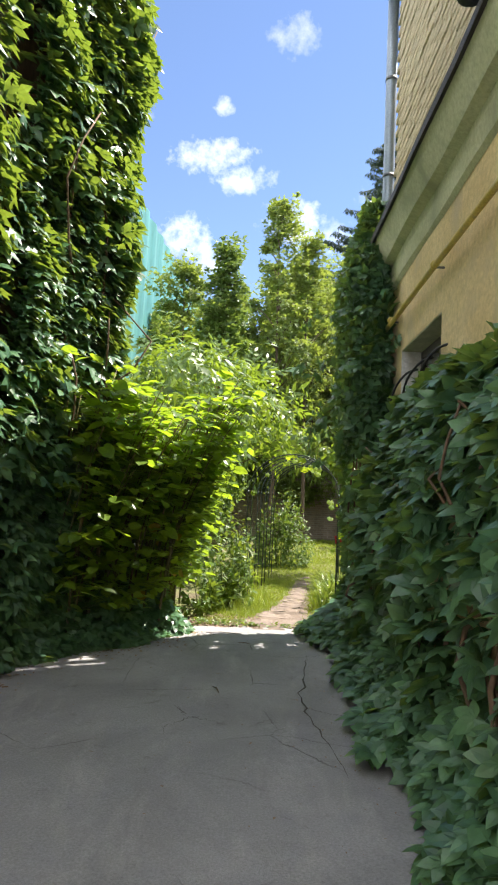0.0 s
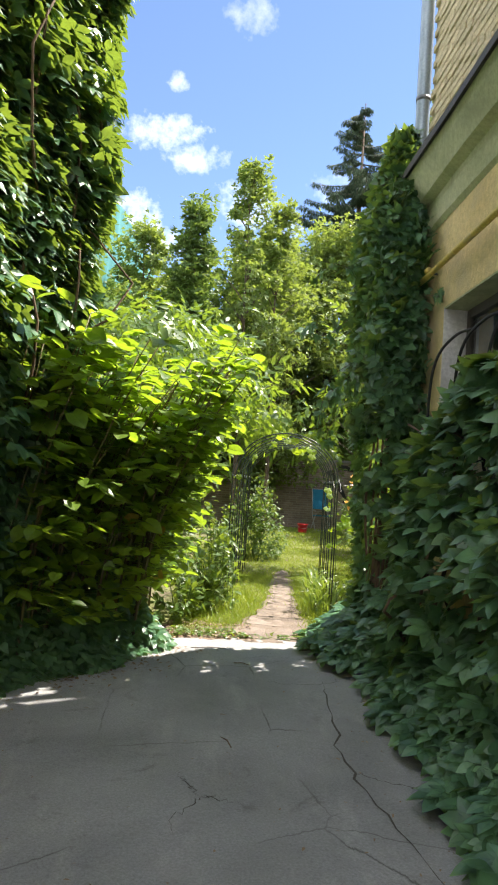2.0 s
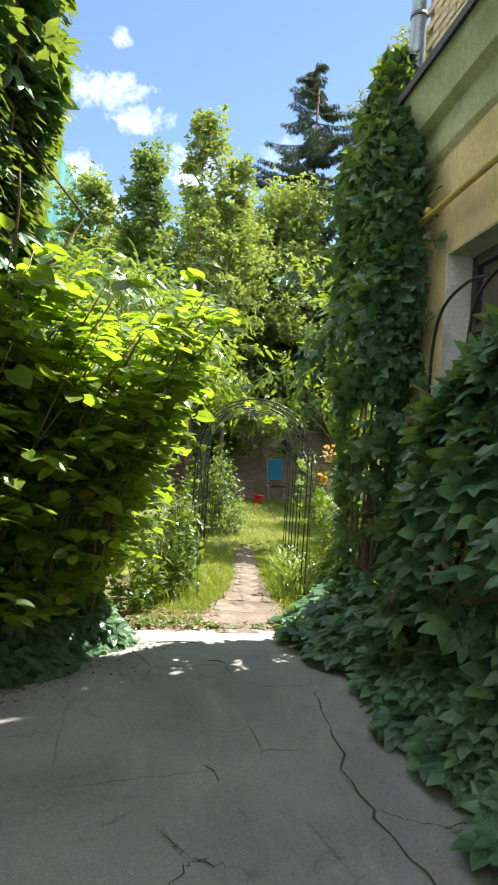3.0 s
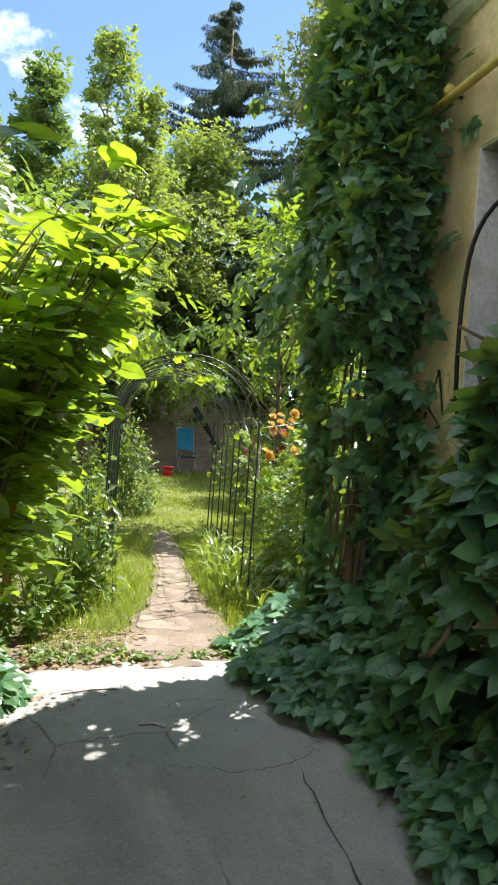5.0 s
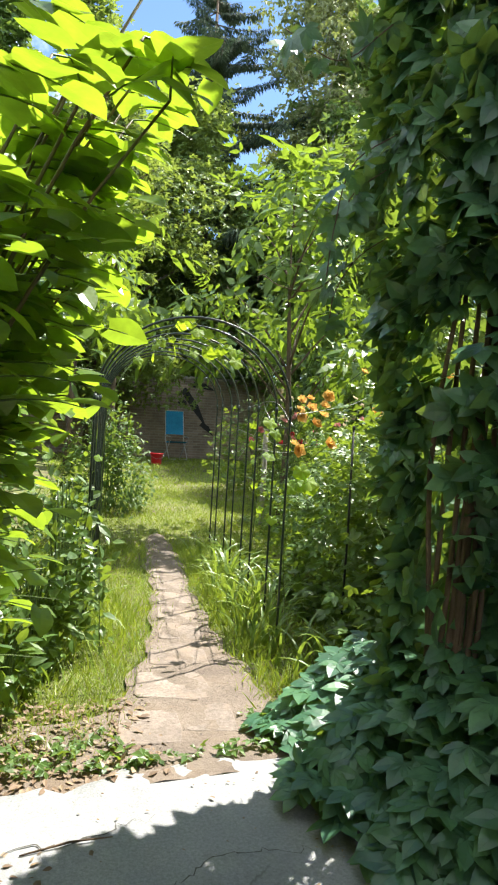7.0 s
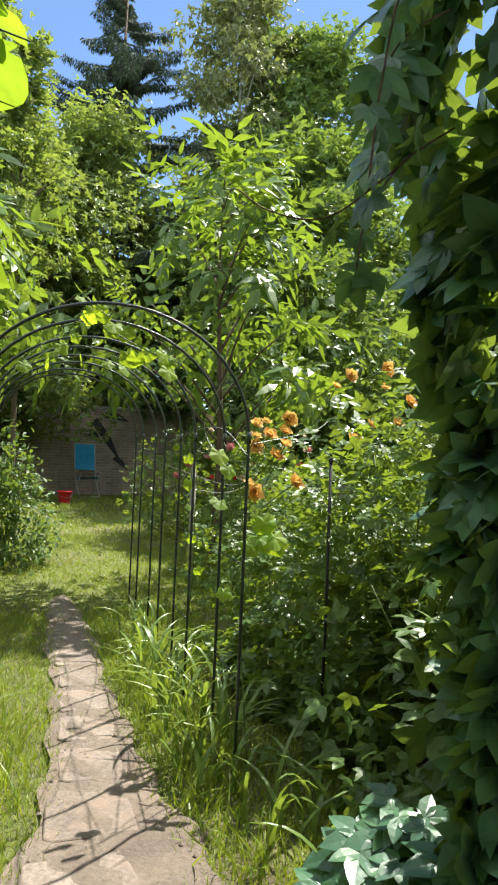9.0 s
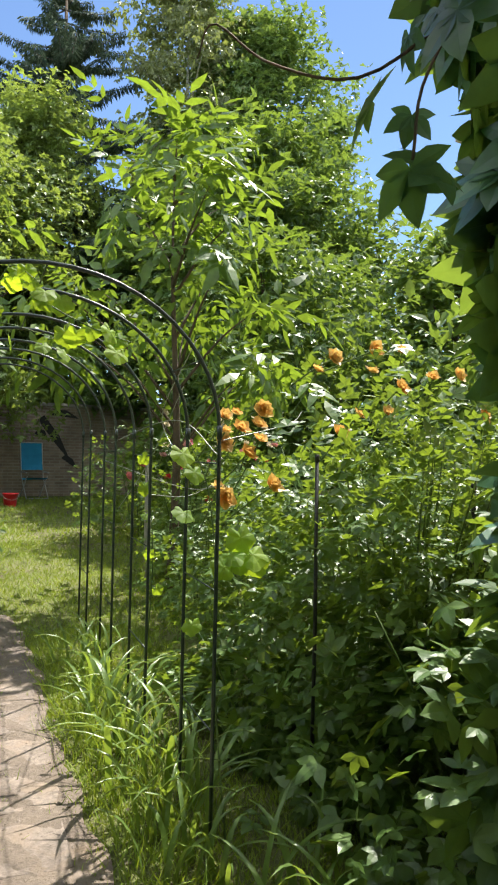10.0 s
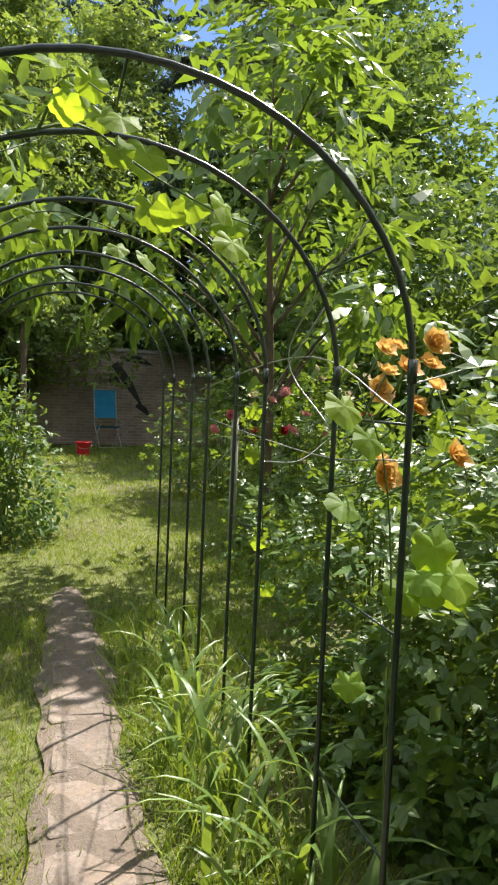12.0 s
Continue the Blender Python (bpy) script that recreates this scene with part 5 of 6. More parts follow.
for n_ in range(12):
    bloom("pink", "pink rose bloom in the distance", (rb.uniform(2.4, 3.4), rb.uniform(11.6, 13.2), rb.uniform(1.3, 1.75)), 1.1, n_)
for n_ in range(8):
    bloom("crimson", "crimson rose bloom beside the lawn", (rb.uniform(3.1, 4.1), rb.uniform(13.0, 13.8), rb.uniform(1.0, 1.5)), 1.1, n_)
bush("rose_bush", "slender rose bush with pink blooms by the arches", 2.8, 12.2, 0.6, 0.7, 1.4, 900, 0.11, FIVE_LEAFLETS, ROSE_LEAF, 67, 10, "rose bushes")


def stake(x, y, h, r0, mat, label):
    st = thing("garden_stake", label, "stake", at=(x, y, ground_z(y)))
    tube_part("pole", [(0, 0, -0.05), (0.005, 0, h * 0.5), (0, 0.004, h)], r0, mat, st, sides=8)
    tube_part("cap", [(0, 0.004, h - 0.01), (0, 0.004, h + 0.02)], r0 * 1.25, mat, st, sides=8)


stake(1.72, 9.02, 1.42, 0.008, IRON, "black iron plant stake among the roses")
stake(2.62, 9.0, 1.3, 0.011, IRON, "black iron plant stake among the roses")
stake(3.0, 8.8, 1.2, 0.010, IRON, "dark plant stake in the bush")
stake(2.66, 13.15, 1.25, 0.035, WEATHERED, "pale weathered wooden post beside the lawn")


# ---- grass ----
def in_path(x, y, margin=0.0):
    return np.abs(x - path_mid(y)) < path_half(y) + margin


def blades(n, x0, x1, y0, y1, length, width, seed, margin=0.0, upright=1.0, keepout=True, shape=BLADE):
    r = np.random.default_rng(seed)
    x, y = r.uniform(x0, x1, n), r.uniform(y0, y1, n)
    ok = np.ones(n, bool)
    if keepout:
        ok &= ~(in_path(x, y, margin + r.normal(size=n) * 0.055) & (y < 12.4))
        ok &= y > 7.72 + 0.25 * r.random(n) ** 2
        ok &= (lump(np.column_stack([x, y, np.zeros(n)]), 1.1, seed) > -0.55) | (r.random(n) < 0.5)
    x, y = x[ok], y[ok]
    m_ = len(x)
    D = np.column_stack([r.normal(size=m_) * 0.5, r.normal(size=m_) * 0.5, np.full(m_, upright)])
    Nn = np.column_stack([r.normal(size=m_), r.normal(size=m_), np.full(m_, 0.5)])
    S = length * (0.5 + 0.9 * r.random(m_))
    return scatter(shape, np.column_stack([x, y, GZ(y) - 0.004]), D, Nn, S, width * (0.7 + 0.6 * r.random(m_)))


lawn = tagged(mesh_part("lawn", *join([blades(38000, -0.55, 2.1, 7.7, 12.0, 0.065, 0.005, 1, -0.03, shape=SHORT_BLADE), blades(44000, -0.2, 5.0, 11.5, 16.5, 0.055, 0.007, 2, upright=0.8, shape=SHORT_BLADE),
                                       blades(22000, 0.3, 7.0, 16.0, 24.0, 0.07, 0.014, 3, upright=0.8, shape=SHORT_BLADE)]), GRASS, None, "short sunlit lawn with clover and bare spots"), category="grass", kind="stuff")
tagged(mesh_part("long_grass", *join([blades(1300, -0.55, 0.40, 8.3, 10.2, 0.20, 0.006, 4, 0.04), blades(1200, 0.9, 1.35, 8.9, 11.4, 0.18, 0.006, 5, 0.04), blades(400, 0.7, 1.1, 7.7, 8.9, 0.14, 0.008, 6, 0.02)]), GRASS, None,
                 "long grass along the path edges"), category="grass", kind="stuff")
n_ = 900
P = np.column_stack([RNG.uniform(-0.6, 0.25, n_), RNG.uniform(7.55, 8.3, n_), np.zeros(n_)])
P[:, 2] = GZ(P[:, 1]) + RNG.uniform(0.012, 0.035, n_)
tagged(mesh_part("leaf_litter", *scatter(SIMPLE, P, RNG.normal(size=(n_, 3)) * np.array([1, 1, 0.15]), RNG.normal(size=(n_, 3)) * 0.25 + np.array([0, 0, 1]), RNG.uniform(0.02, 0.055, n_)), DRY_LEAF, None,
                 "dry brown leaf litter beside the path"), category="leaf litter", kind="stuff")
n_ = 420
P = np.column_stack([RNG.uniform(-0.55, 0.95, n_), 7.66 + RNG.random(n_) ** 2 * 0.35, np.zeros(n_)])
ok = ~((np.abs(P[:, 0] - 0.36) < 0.26) & (P[:, 1] > 7.72)) & (RNG.random(n_) < 0.65)
P = P[ok]
P[:, 2] = GZ(P[:, 1]) + RNG.uniform(0.02, 0.06, len(P))
tagged(mesh_part("edge_weeds", *scatter(CLUMP, P, RNG.normal(size=(len(P), 3)) * np.array([1, 1, 0.2]) + np.array([0, -0.2, 0.15]), RNG.normal(size=(len(P), 3)) * 0.3 + np.array([0, 0, 1]), RNG.uniform(0.025, 0.06, len(P))), ROSE_LEAF, None,
                 "small weeds creeping over the asphalt edge"), category="weeds", kind="stuff")


def iris_clump(cx, cy, n, h, seed):
    r = np.random.default_rng(seed)
    ob = thing("iris_clump", "clump of long arching sword-like leaves", "plant", "iris clumps")
    V, F = [], []
    for k in range(n):
        a_ = r.uniform(0, 6.283)
        d = np.array([math.cos(a_), math.sin(a_)])
        L_, reach = h * r.uniform(0.6, 1.15), h * r.uniform(0.25, 0.75)
        x0, y0 = cx + r.normal() * 0.10, cy + r.normal() * 0.16
        w = r.uniform(0.008, 0.015)
        s = np.array([-d[1], d[0], 0]) * w
        for q_ in range(8):
            t = q_ / 7
            p = np.array([x0 + d[0] * reach * t ** 1.8, y0 + d[1] * reach * t ** 1.8, ground_z(y0) - 0.02 + L_ * (t - 0.42 * t ** 3)])
            taper = 1 - t ** 3
            V += [p - s * taper, p + np.array([0, 0, -0.004]), p + s * taper]
        for q_ in range(7):
            b_ = q_ * 3
            F += [(b_, b_ + 1, b_ + 4, b_ + 3), (b_ + 1, b_ + 2, b_ + 5, b_ + 4)]
        mesh_part("blade", np.array(V), np.array(F), IRIS, ob, "", True)
        V, F = [], []


for n_, (cx, cy, m_, h) in enumerate([(1.20, 9.25, 34, 0.66), (1.26, 9.75, 32, 0.64), (1.34, 10.3, 26, 0.58), (1.14, 8.85, 18, 0.46), (-0.10, 9.6, 26, 0.6), (1.45, 10.9, 24, 0.5), (1.32, 8.5, 16, 0.5), (-0.22, 9.1, 16, 0.5)]):
    iris_clump(cx, cy, m_, h, 90 + n_)

# pebbles on the path and crumbs of litter on the yard
PEBBLE = (np.array([(1, 0, 0), (0.3, 0.9, 0), (-0.8, 0.6, 0), (-0.8, -0.6, 0), (0.3, -0.9, 0), (0.1, 0, 0.6)], dtype=float), [np.array([(0, 1, 5), (1, 2, 5), (2, 3, 5), (3, 4, 5), (4, 0, 5)])])
n_ = 420
y = RNG.uniform(7.6, 12.0, n_)
x = path_mid(y) + RNG.normal(size=n_) * path_half(y) * 0.6
up = np.tile((0.0, 0.0, 1.0), (n_, 1))
flat = np.column_stack([RNG.normal(size=n_), RNG.normal(size=n_), np.zeros(n_)])
tagged(mesh_part("pebbles", *scatter(PEBBLE, np.column_stack([x, y, GZ(y) + 0.026]), flat, up, RNG.uniform(0.004, 0.014, n_)), SLAB, None, "small loose stones on the trodden path"), category="pebbles", kind="stuff")
n_ = 380
y = 7.5 - RNG.random(n_) ** 1.6 * 6.5
x = np.where(RNG.random(n_) < 0.55, 0.9 - np.abs(RNG.normal(size=n_)) * 0.35, RNG.uniform(-1.6, 0.8, n_))
flat = np.column_stack([RNG.normal(size=n_), RNG.normal(size=n_), RNG.normal(size=n_) * 0.1])
up = np.column_stack([RNG.normal(size=n_) * 0.2, RNG.normal(size=n_) * 0.2, np.ones(n_)])
tagged(mesh_part("yard_litter", *scatter(SIMPLE, np.column_stack([x, y, GZ(y) + 0.036]), flat, up, RNG.uniform(0.006, 0.02, n_)), DRY_LEAF, None, "crumbs of dry leaf scattered on the asphalt"), category="leaf litter", kind="stuff")

n_ = 650
y = RNG.uniform(4.6, 7.2, n_)
x = np.interp(y, [4.6, 5.2, 5.8, 6.5, 7.1, 7.5], [-2.0, -1.9, -1.5, -0.95, -0.58, -0.5]) + np.abs(RNG.normal(size=n_)) * 0.22 - 0.12
flat = np.column_stack([RNG.normal(size=n_), RNG.normal(size=n_), RNG.normal(size=n_) * 0.12])
up = np.column_stack([RNG.normal(size=n_) * 0.25, RNG.normal(size=n_) * 0.25, np.ones(n_)])
tagged(mesh_part("leaf_litter", *scatter(SIMPLE, np.column_stack([x, y, GZ(y) + 0.037]), flat, up, RNG.uniform(0.015, 0.05, n_)), DRY_LEAF, None, "dry brown leaves swept under the creeper"), category="leaf litter", kind="stuff")

# fallen leaves and twigs on the yard
for n_, (x, y, s) in enumerate([(-0.18, 5.58, 0.05), (-0.34, 3.45, 0.035), (0.9, 5.2, 0.03), (-0.8, 3.85, 0.03), (-0.33, 7.0, 0.03), (0.3, 6.1, 0.03), (0.55, 6.0, 0.025), (-0.6, 5.0, 0.025), (0.1, 4.1, 0.03), (-1.0, 5.6, 0.04), (0.35, 7.35, 0.03), (0.2, 3.2, 0.025)]):
    V, F = scatter(SIMPLE, [(0, 0, 0.006)], [(math.cos(n_ * 2.1), math.sin(n_ * 2.1), 0.05)], [(0.1, 0.15, 1)], s)
    ob = tagged(mesh_part("fallen_leaf", V, F, DRY_LEAF, None, "small dry leaf lying on the asphalt"), category="leaf", group="fallen leaves")
    ob.location = (x, y, ground_z(y) + 0.032)
for n_, (x, y, a_, l) in enumerate([(-0.16, 5.15, 1.9, 0.16), (0.05, 6.75, -0.4, 0.13), (-0.2, 7.2, 0.1, 0.3), (0.9, 6.5, 2.5, 0.2), (0.88, 6.0, 0.7, 0.22), (0.75, 7.35, 0.5, 0.3)]):
    d = np.array([math.cos(a_), math.sin(a_), 0])
    ob = tagged(tube_part("twig", [d * -l / 2 + np.array([0, 0, 0.006]), np.array([0.01, 0.01, 0.012]), d * l / 2 + np.array([0, 0, 0.006])], [0.003, 0.004, 0.002], VINE_STEM, None, "thin dry twig on the asphalt", 5), category="twig", group="twigs")
    ob.location = (x, y, ground_z(y) + 0.03)


# ---- trees ----
def tree(name, label, x, y, h, trunk_r, crown, n, size, template, leaf, seed, bark=None, lean=0.0, clumps=40, droop=0.25, limbs=9, group="", low=0.25, spread=0.16):
    """Tapered trunk, limbs and a crown of leaf clumps round the limb ends. crown: (half width, bottom, top)."""
    r = np.random.default_rng(seed)
    ob = thing(name, label, "tree", group, at=(x, y, ground_z(y)))
    half, z0, z1 = crown
    pts = np.array([(lean * t * t + 0.06 * math.sin(t * 5 + seed), 0.06 * math.cos(t * 4 + seed), -0.1 + (h * 0.93) * t) for t in np.linspace(0, 1, 10)])
    tube_part("trunk", pts, np.linspace(trunk_r, trunk_r * 0.12, 10), bark or BARK, ob, sides=9)
    C, wood = [], []
    for k in range(clumps):
        t = low + (1 - low) * ((k + r.random()) / clumps)
        zc = z0 + (z1 - z0) * (k + r.random()) / clumps
        rel = (zc - z0) / (z1 - z0)
        wide = half * (math.sin(math.pi * min(0.97, 0.12 + 0.88 * rel ** 0.85)) ** 0.7) * r.uniform(0.35, 1.08)
        a_ = k * 2.4 + r.normal() * 0.5
        end = np.array([lean * (zc / h) ** 2 + wide * math.cos(a_), wide * math.sin(a_), zc])
        root_z = max(z0 * 0.6, zc - wide * 0.8 - 0.2)
        f = np.clip((root_z + 0.1) / (h * 0.93), 0, 1) * 9
        i0 = min(int(f), 8)
        root = pts[i0] + (pts[i0 + 1] - pts[i0]) * (f - i0)
        C.append(end)
        if k % max(1, clumps // limbs) == 0 or wide > 0.75 * half:
            wood.append(tube(smooth_line([root, root * 0.5 + end * 0.5 + np.array([0, 0, 0.12 * wide]), end], 7), np.linspace(trunk_r * 0.32, trunk_r * 0.06, 7), 5))
    for w in wood[:limbs * 3]:
        mesh_part("limb", *w, bark or BARK, ob, "", True)
    C = np.array(C)
    k = r.integers(0, clumps, n)
    sig = half * spread * (1.5 if half < 1.5 else 1.15)
    off = np.clip(r.normal(size=(n, 3)), -1.5, 1.5)
    off *= np.array([sig, sig, sig * 0.62])
    P = C[k] + off * r.uniform(0.5, 1.35, clumps)[k][:, None]
    P[:, 2] = np.maximum(P[:, 2], z0 * 0.75)
    out = unit(P - np.array([0, 0, (z0 + z1) / 2]))
    D = unit(out * 0.5 + r.normal(size=(n, 3)) * 0.6 + np.array([0, 0, -droop]))
    Nn = unit(np.array([0, 0, 1.0]) + out * 0.4 + r.normal(size=(n, 3)) * 0.45)
    mesh_part("crown", *scatter(template, P, D, Nn, size * (0.6 + 0.8 * r.random(n))), leaf, ob)
    return ob


tree("walnut_tree", "young walnut tree with drooping compound leaves", 2.75, 12.8, 4.4, 0.055, (1.25, 2.0, 4.5), 330, 0.36, PINNATE, WALNUT, 101, clumps=30, droop=0.1, limbs=14, spread=0.13)
tree("walnut_tree", "walnut tree whose boughs hang over the arches", -1.0, 12.4, 4.1, 0.06, (2.1, 2.1, 4.0), 850, 0.34, PINNATE, WALNUT, 103, clumps=36, droop=0.2, limbs=12, spread=0.13)
tree("walnut_tree", "walnut tree beyond the arches with hanging leaves", -0.9, 15.4, 4.6, 0.06, (2.2, 2.5, 4.3), 750, 0.36, PINNATE, WALNUT, 104, clumps=34, droop=0.2, limbs=12, spread=0.13)
tree("walnut_tree", "leafy young tree behind the rose bushes", 5.8, 16.2, 4.8, 0.07, (2.1, 1.0, 4.7), 5200, 0.13, CLUMP, SHRUB, 105, clumps=60, droop=0.5)
tree("ash_sapling", "tall slender sapling rising above the thicket", 0.7, 20.0, 10.3, 0.08, (0.95, 2.6, 10.5), 4200, 0.12, CLUMP, OLIVE, 107, clumps=64, spread=0.15, limbs=20)
tree("ash_sapling", "slender forked sapling beside the taller one", 1.65, 20.6, 9.4, 0.07, (0.85, 2.6, 9.6), 3400, 0.12, CLUMP, OLIVE, 108, clumps=54, spread=0.15, limbs=18)
tree("ivy_tree", "slim dark tree smothered in climbing leaves", -0.75, 16.5, 7.5, 0.1, (0.55, 1.0, 7.7), 3600, 0.13, CLUMP, MAPLE, 109, clumps=40, spread=0.22)
tree("ash_sapling", "feathery pale green tree before the teal building", -2.3, 21.0, 8.6, 0.1, (1.5, 2.0, 8.7), 5000, 0.13, CLUMP, OLIVE, 111, clumps=44)
tree("maple_tree", "broad sunlit tree behind the arches", 1.6, 24.5, 10.2, 0.16, (2.8, 1.5, 9.6), 20000, 0.13, CLUMP, OLIVE, 113, clumps=70)
tree("maple_tree", "broad leafy tree behind the garden", 4.4, 27.0, 11.0, 0.18, (3.2, 2.0, 11.2), 24000, 0.14, CLUMP, OLIVE, 115, clumps=80)
tree("maple_tree", "sunlit tree filling the gap above the garden wall", -1.2, 25.0, 8.6, 0.15, (2.4, 1.5, 8.7), 15000, 0.13, CLUMP, OLIVE, 114, clumps=64)
tree("maple_tree", "dense dark tree behind the garden wall", -4.2, 26.0, 8.0, 0.18, (2.6, 1.0, 8.2), 6500, 0.18, CLUMP, MAPLE, 116, clumps=60)
tree("maple_tree", "deep green tree overhanging the garden wall", 2.9, 28.5, 8.0, 0.18, (3.2, 1.2, 8.2), 9000, 0.18, CLUMP, MAPLE, 117, clumps=60)
tree("maple_tree", "deep green tree behind the garden wall", 8.2, 25.5, 8.5, 0.18, (3.2, 1.4, 8.6), 13000, 0.18, CLUMP, MAPLE, 119, clumps=70)
tree("maple_tree", "tall maple against the sky", 12.6, 28.0, 16.6, 0.26, (4.2, 3.0, 17.0), 26000, 0.19, CLUMP, MAPLE, 121, clumps=75, spread=0.14)
tree("maple_tree", "rounded tree beside the far lawn", 9.4, 21.5, 9.2, 0.18, (3.4, 1.0, 9.4), 14000, 0.19, CLUMP, SHRUB, 123, clumps=80)
tree("maple_tree", "sunlit tree behind the rose garden", 15.2, 15.5, 6.6, 0.18, (3.0, 1.0, 6.7), 8000, 0.22, CLUMP, MAPLE, 125, clumps=80)
tree("maple_tree", "distant sunlit tree near the pink house", 18.0, 23.0, 8.2, 0.2, (3.2, 2.0, 8.3), 7000, 0.22, CLUMP, OLIVE, 127, clumps=80)
tree("maple_tree", "large shrub-like tree beside the roses", 9.0, 15.0, 4.9, 0.14, (2.6, 0.6, 4.9), 5200, 0.18, CLUMP, SHRUB, 129, clumps=70)
tree("maple_tree", "tree at the side of the garden", 11.5, 10.5, 6.5, 0.16, (3.0, 0.6, 6.6), 5000, 0.2, CLUMP, SHRUB, 131, clumps=70)
tree("maple_tree", "tree behind the creeper wall", -5.5, 15.0, 7.0, 0.2, (2.6, 1.0, 7.2), 3500, 0.24, CLUMP, MAPLE, 133, clumps=50)
tree("birch_tree", "tall birch with fine hanging pale foliage", 10.2, 29.0, 19.5, 0.18, (2.6, 6.5, 19.6), 13000, 0.17, CLUMP, BIRCH, 135, bark=BIRCH_BARK, clumps=100, droop=1.6, spread=0.17)


def spruce(x, y, h, seed):
    r = np.random.default_rng(seed)
    ob = thing("spruce_tree", "tall dark spruce with drooping boughs", "tree", at=(x, y, ground_z(y)))
    tube_part("trunk", [(0, 0, -0.1), (0, 0, h * 0.5), (0.05, 0, h)], [0.28, 0.16, 0.02], BARK, ob, sides=9)
    P, D, Nn, S = [], [], [], []
    z = h * 0.3
    while z < h - 0.2:
        rel = (h - z) / (h * 0.7)
        for k in range(8 if rel > 0.25 else 5):
            if r.random() < 0.12:
                continue
            a_ = r.uniform(0, 6.283)
            length = (0.3 + 6.6 * rel ** 0.92) * r.uniform(0.6, 1.12)
            d = np.array([math.cos(a_), math.sin(a_), 0])
            line = [np.array([0, 0, z]) + d * length * t + np.array([0, 0, -0.30 * length * t + 0.22 * length * t ** 2.4]) for t in np.linspace(0, 1, 9)]
            mesh_part("bough", *tube(line, np.linspace(0.035, 0.008, 9), 4), BARK, ob)
            lat = np.array([-d[1], d[0], 0])
            for t in np.linspace(0.15, 1, int(10 + 9 * length)):
                m_ = min(int(t * 8), 7)
                p = line[m_] + (line[m_ + 1] - line[m_]) * (t * 8 - m_)
                for s in (-1, -0.6, -0.2, 0.2, 0.6, 1):
                    P.append(p + lat * s * 0.12)
                    D.append(d * 0.35 + lat * s * 0.8 + np.array([0, 0, -0.75]) + r.normal(size=3) * 0.2)
                    Nn.append(d + np.array([0, 0, 0.4]) + r.normal(size=3) * 0.4)
                    S.append(r.uniform(0.22, 0.42) * (0.55 + 0.45 * rel))
        z += 0.32 + 0.50 * rel
    mesh_part("needles", *scatter(SPRAY, np.array(P), np.array(D), np.array(Nn), np.array(S)), NEEDLE, ob)


spruce(6.15, 30.5, 19.0, 141)

# ---- far end of the garden ----
wall = tagged(new("wall_garden_end"), "low weathered brick garden wall with black sprayed marks", "wall", kind="structure")
part("masonry", box((-8.0, 24.6, -0.2), (22.0, 24.9, 2.65), 0.01), GARDEN_BRICK, wall)
part("coping", box((-8.0, 24.55, 2.65), (22.0, 24.95, 2.74), 0.015), GREY_WALL, wall)
for x0, z0, x1, z1, w in ((4.3, 2.35, 5.1, 1.2, 0.10), (4.2, 2.0, 4.5, 1.75, 0.09), (4.9, 1.35, 5.3, 1.0, 0.07), (1.9, 1.9, 2.3, 1.5, 0.08), (4.6, 2.5, 5.3, 2.35, 0.08)):
    dx, dz = x1 - x0, z1 - z0
    l = math.hypot(dx, dz)
    ox, oz = -dz / l * w, dx / l * w
    mesh_part("sprayed_mark", [(x0 - ox, 24.594, z0 - oz), (x0 + ox, 24.594, z0 + oz), ((x0 + x1) / 2 + ox, 24.594, (z0 + z1) / 2 + oz + 0.06), (x1, 24.594, z1), ((x0 + x1) / 2 - ox, 24.594, (z0 + z1) / 2 - oz + 0.04)], np.array([(0, 1, 2, 3, 4)]), GRAFFITI, wall)


def garden_chair(x, y, turn):
    ch = thing("garden_chair", "folding garden chair with bright blue canvas back", "chair", at=(x, y, ground_z(y)))
    ch.rotation_euler = (0, 0, turn)
    for s in (-0.27, 0.27):
        tube_part("leg", [(s, -0.28, 0.0), (s, 0.12, 0.52), (s, 0.26, 1.37)], 0.014, CHAIR_TUBE, ch)
        tube_part("leg", [(s * 0.92, 0.30, 0.0), (s * 0.92, -0.22, 0.55)], 0.014, CHAIR_TUBE, ch)
        tube_part("armrest", [(s, -0.25, 0.64), (s, 0.16, 0.66)], 0.018, CHAIR_TUBE, ch)
    tube_part("foot_bar", [(-0.27, -0.28, 0.02), (0.27, -0.28, 0.02)], 0.012, CHAIR_TUBE, ch)
    tube_part("top_bar", [(-0.27, 0.26, 1.37), (0.27, 0.26, 1.37)], 0.014, CHAIR_TUBE, ch)
    for name, pts in (("backrest", [(0.14, 0.70), (0.17, 0.82), (0.20, 1.0), (0.23, 1.18), (0.26, 1.36)]), ("seat", [(-0.26, 0.52), (-0.1, 0.47), (0.1, 0.46), (0.16, 0.5)])):
        V = np.array([(sx, py + oy, pz) for oy in (-0.008, 0.008) for py, pz in pts for sx in (-0.26, 0.0, 0.26)])
        m_ = len(pts)
        q = np.array([r * 3 + c for r in range(m_ - 1) for c in range(2)])
        F = np.stack([q, q + 1, q + 4, q + 3], -1)
        mesh_part(name, V, np.vstack([F, F[:, ::-1] + 3 * m_]), BLUE_CLOTH, ch, "bright blue canvas " + name)


garden_chair(3.97, 23.75, 0.12)


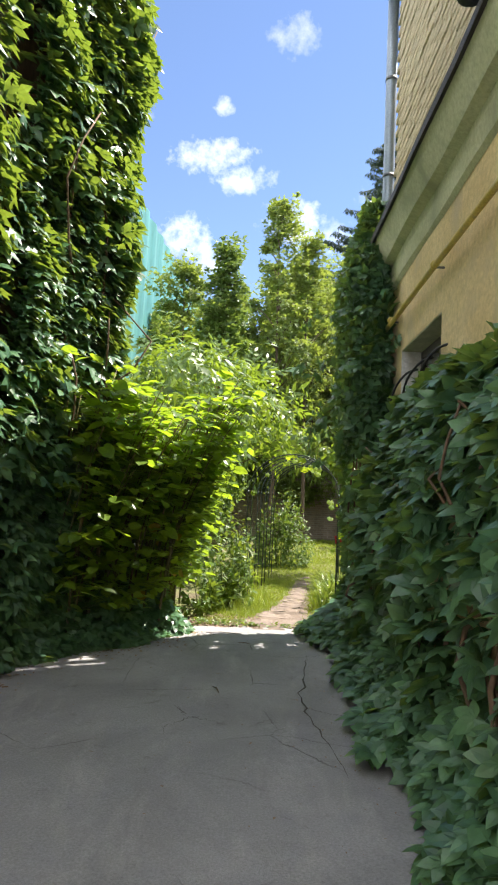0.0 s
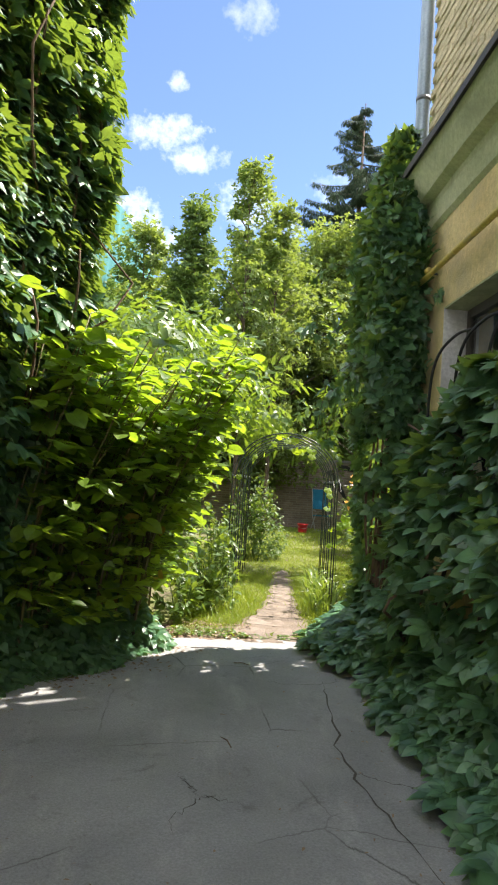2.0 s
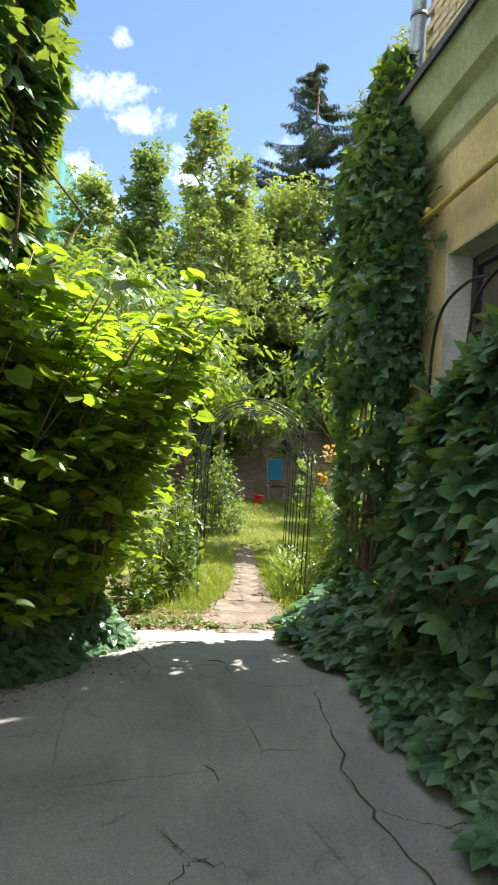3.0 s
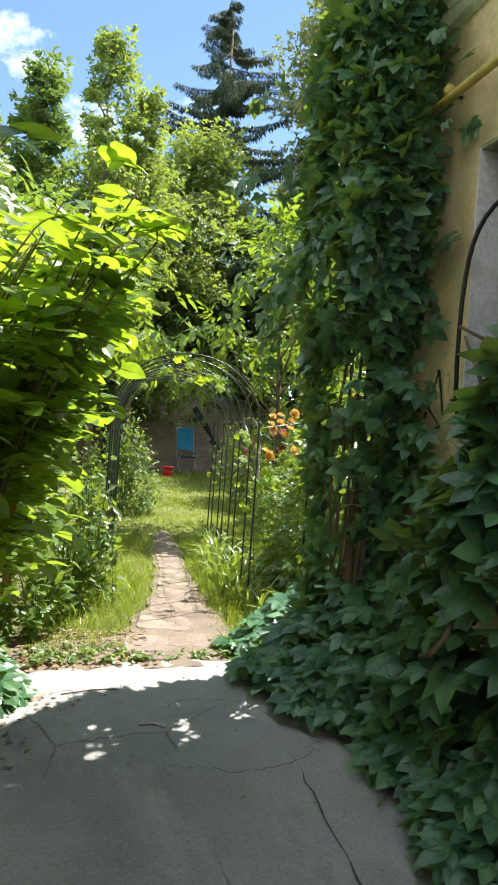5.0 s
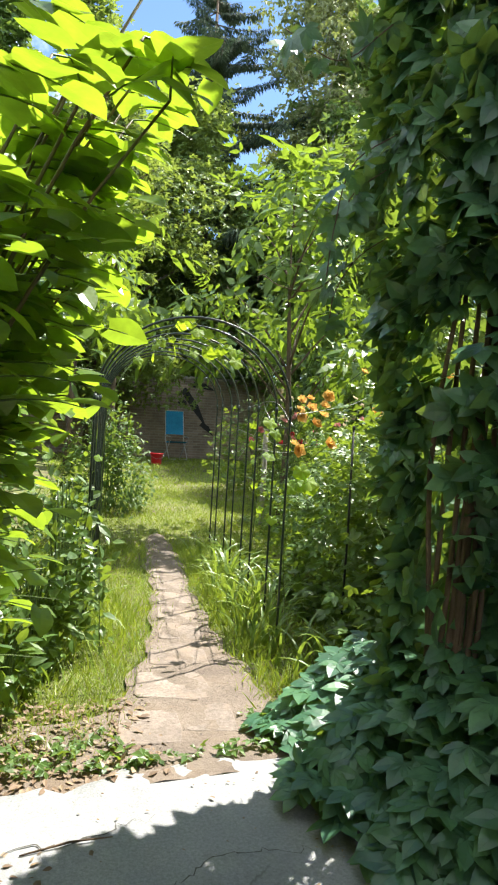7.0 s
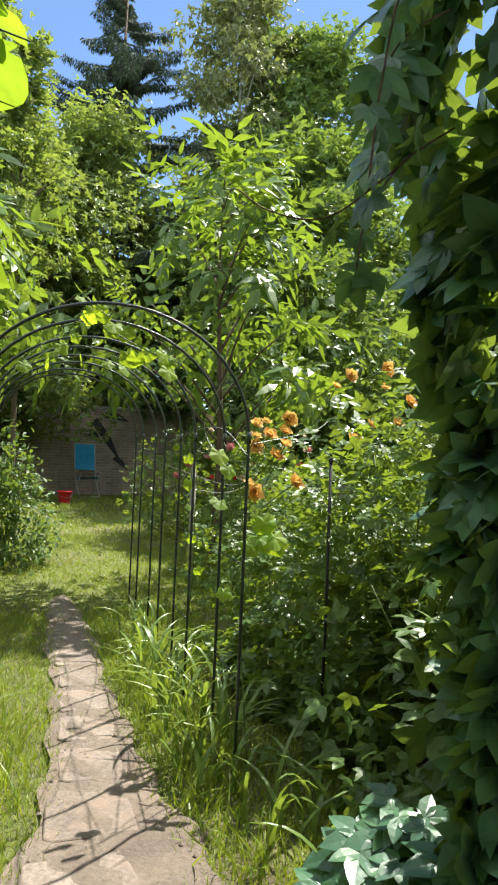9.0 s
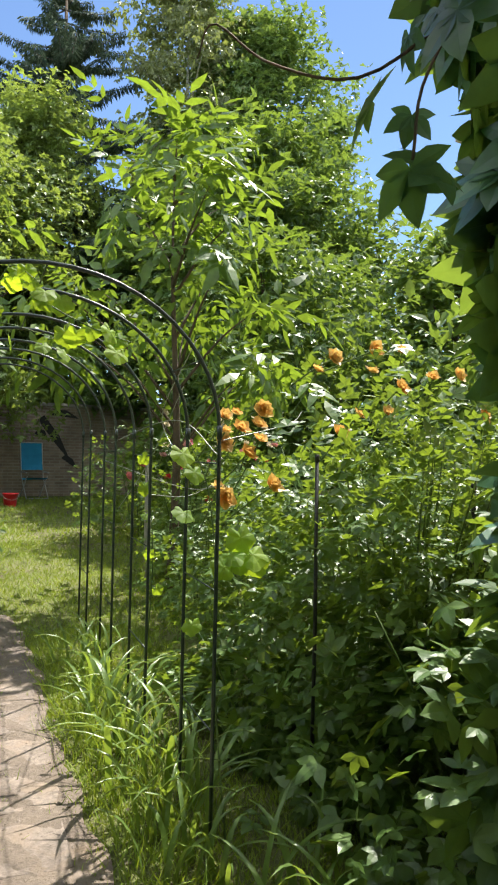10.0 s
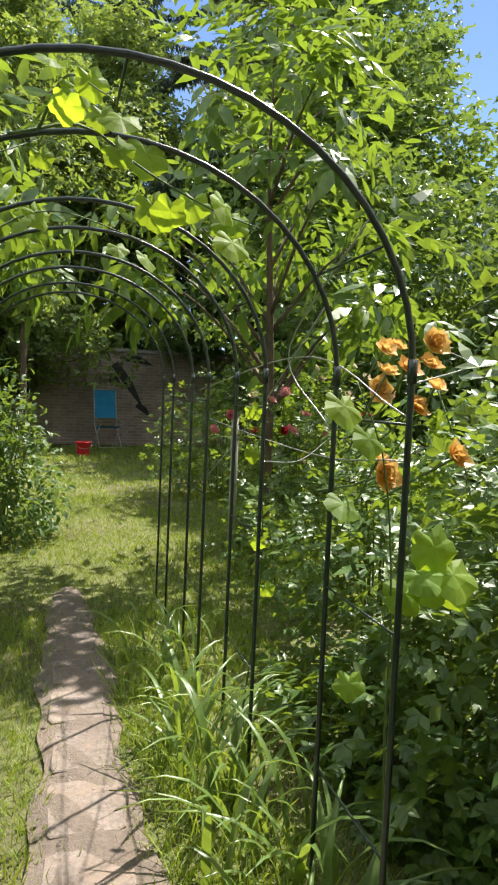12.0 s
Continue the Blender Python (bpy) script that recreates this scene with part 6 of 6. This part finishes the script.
def bucket(x, y):
    bk = thing("bucket", "red plastic bucket standing on the lawn", "bucket", at=(x, y, ground_z(y)))
    prof = [(0.0, 0.004), (0.115, 0.0), (0.12, 0.01), (0.155, 0.26), (0.168, 0.262), (0.168, 0.285), (0.152, 0.285), (0.112, 0.02), (0.0, 0.02)]
    n = 28
    V = np.array([(r * math.cos(t), r * math.sin(t), z) for r, z in prof for t in np.linspace(0, 6.2832, n, endpoint=False)])
    kk = np.arange(n)
    F = np.vstack([np.stack([kk + o * n, (kk + 1) % n + o * n, (kk + 1) % n + (o + 1) * n, kk + (o + 1) * n], -1) for o in range(len(prof) - 1)])
    mesh_part("body", V, F, RED_PLASTIC, bk, "", True)
    tube_part("handle", [(0.168 * math.cos(t), -0.02 - 0.15 * math.sin(t), 0.25 - 0.10 * math.sin(t)) for t in np.linspace(0, math.pi, 16)], 0.004, WIRE, bk, sides=6)


bucket(3.02, 21.7)

# ---- far buildings ----
teal = thing("sheeted_building", "tall building behind trees clad in translucent teal sheeting", "building", at=(-4.5, 20.0, 0))
teal.rotation_euler = (0, 0, math.atan2(-1.1, 12.0))
part("block", box((-9.0, 0.0, -0.2), (-0.06, 16.0, 11.9)), GREY_WALL, teal)
for k in range(13):
    V, F = [], None
    y0, y1 = k * 1.24, k * 1.24 + 1.22
    m_ = 9
    V = np.array([(0.02 + 0.05 * math.sin(s / (m_ - 1) * math.pi * 2) + (0.0 if side else -0.03), y0 + (y1 - y0) * s / (m_ - 1), z) for side in (1, 0) for s in range(m_) for z in (0.0, 12.0)])
    q = np.arange(m_ - 1) * 2
    F = np.stack([q, q + 2, q + 3, q + 1], -1)
    mesh_part("sheet_panel", V, np.vstack([F, F[:, ::-1] + 2 * m_]), TEAL, teal, "", True)
pink = thing("pink_house", "distant pink rendered house with flat roof", "house", at=(25.0, 26.5, 0))
part("wall", box((0, 0, -0.2), (9, 3, 16.7)), HOUSE_WALL, pink)
part("roof", box((-0.3, -0.3, 16.7), (9.3, 3.3, 17.05), 0.03), GREY_WALL, pink)
for n_ in range(3):
    w_ = part("window", box((0.8 + 2.6 * n_, -0.03, 13.8), (2.0 + 2.6 * n_, 0.03, 15.4), 0.02), GREY_WALL, pink)
    part("pane", box((0.9 + 2.6 * n_, -0.036, 13.9), (1.9 + 2.6 * n_, -0.032, 15.3)), FRAME_AND_ROOM_DARK, w_)

# ---- painted bricks of the upper storey ----
brick_bm = box((-0.022, -0.122, -0.031), (0.03, 0.122, 0.031), 0.006)
brick_me = bpy.data.meshes.new("brick")
brick_bm.to_mesh(brick_me)
brick_bm.free()
brick_me.materials.append(PAINTED_BRICK)
rest = []
cv = np.array([(x, y, z) for x in (-0.022, 0.03) for y in (-0.122, 0.122) for z in (-0.031, 0.031)])
cf = [np.array([(0, 1, 3, 2), (0, 4, 5, 1), (2, 3, 7, 6), (1, 5, 7, 3), (0, 2, 6, 4)])]
rb = random.Random(9)
count = 0
for row in range(39):
    z = 4.56 + row * 0.073
    y = Y1 - 0.125 - (0.127 if row % 2 else 0.0)
    while y > 2.2:
        place = (0.012 + rb.uniform(-0.006, 0.006), y, z + rb.uniform(-0.003, 0.003))
        if y > 4.05 and row < 25 and count < 300:
            b_ = new("brick", brick_me)
            b_.parent = house
            b_.location = place
            b_.rotation_euler = (0, 0, rb.uniform(-0.02, 0.02))
            count += 1
        else:
            rest.append((cv + np.array(place), cf))
        y -= 0.256
ob = mesh_part("far_bricks", *join(rest), PAINTED_BRICK, house)
tagged(ob, kind="stuff")
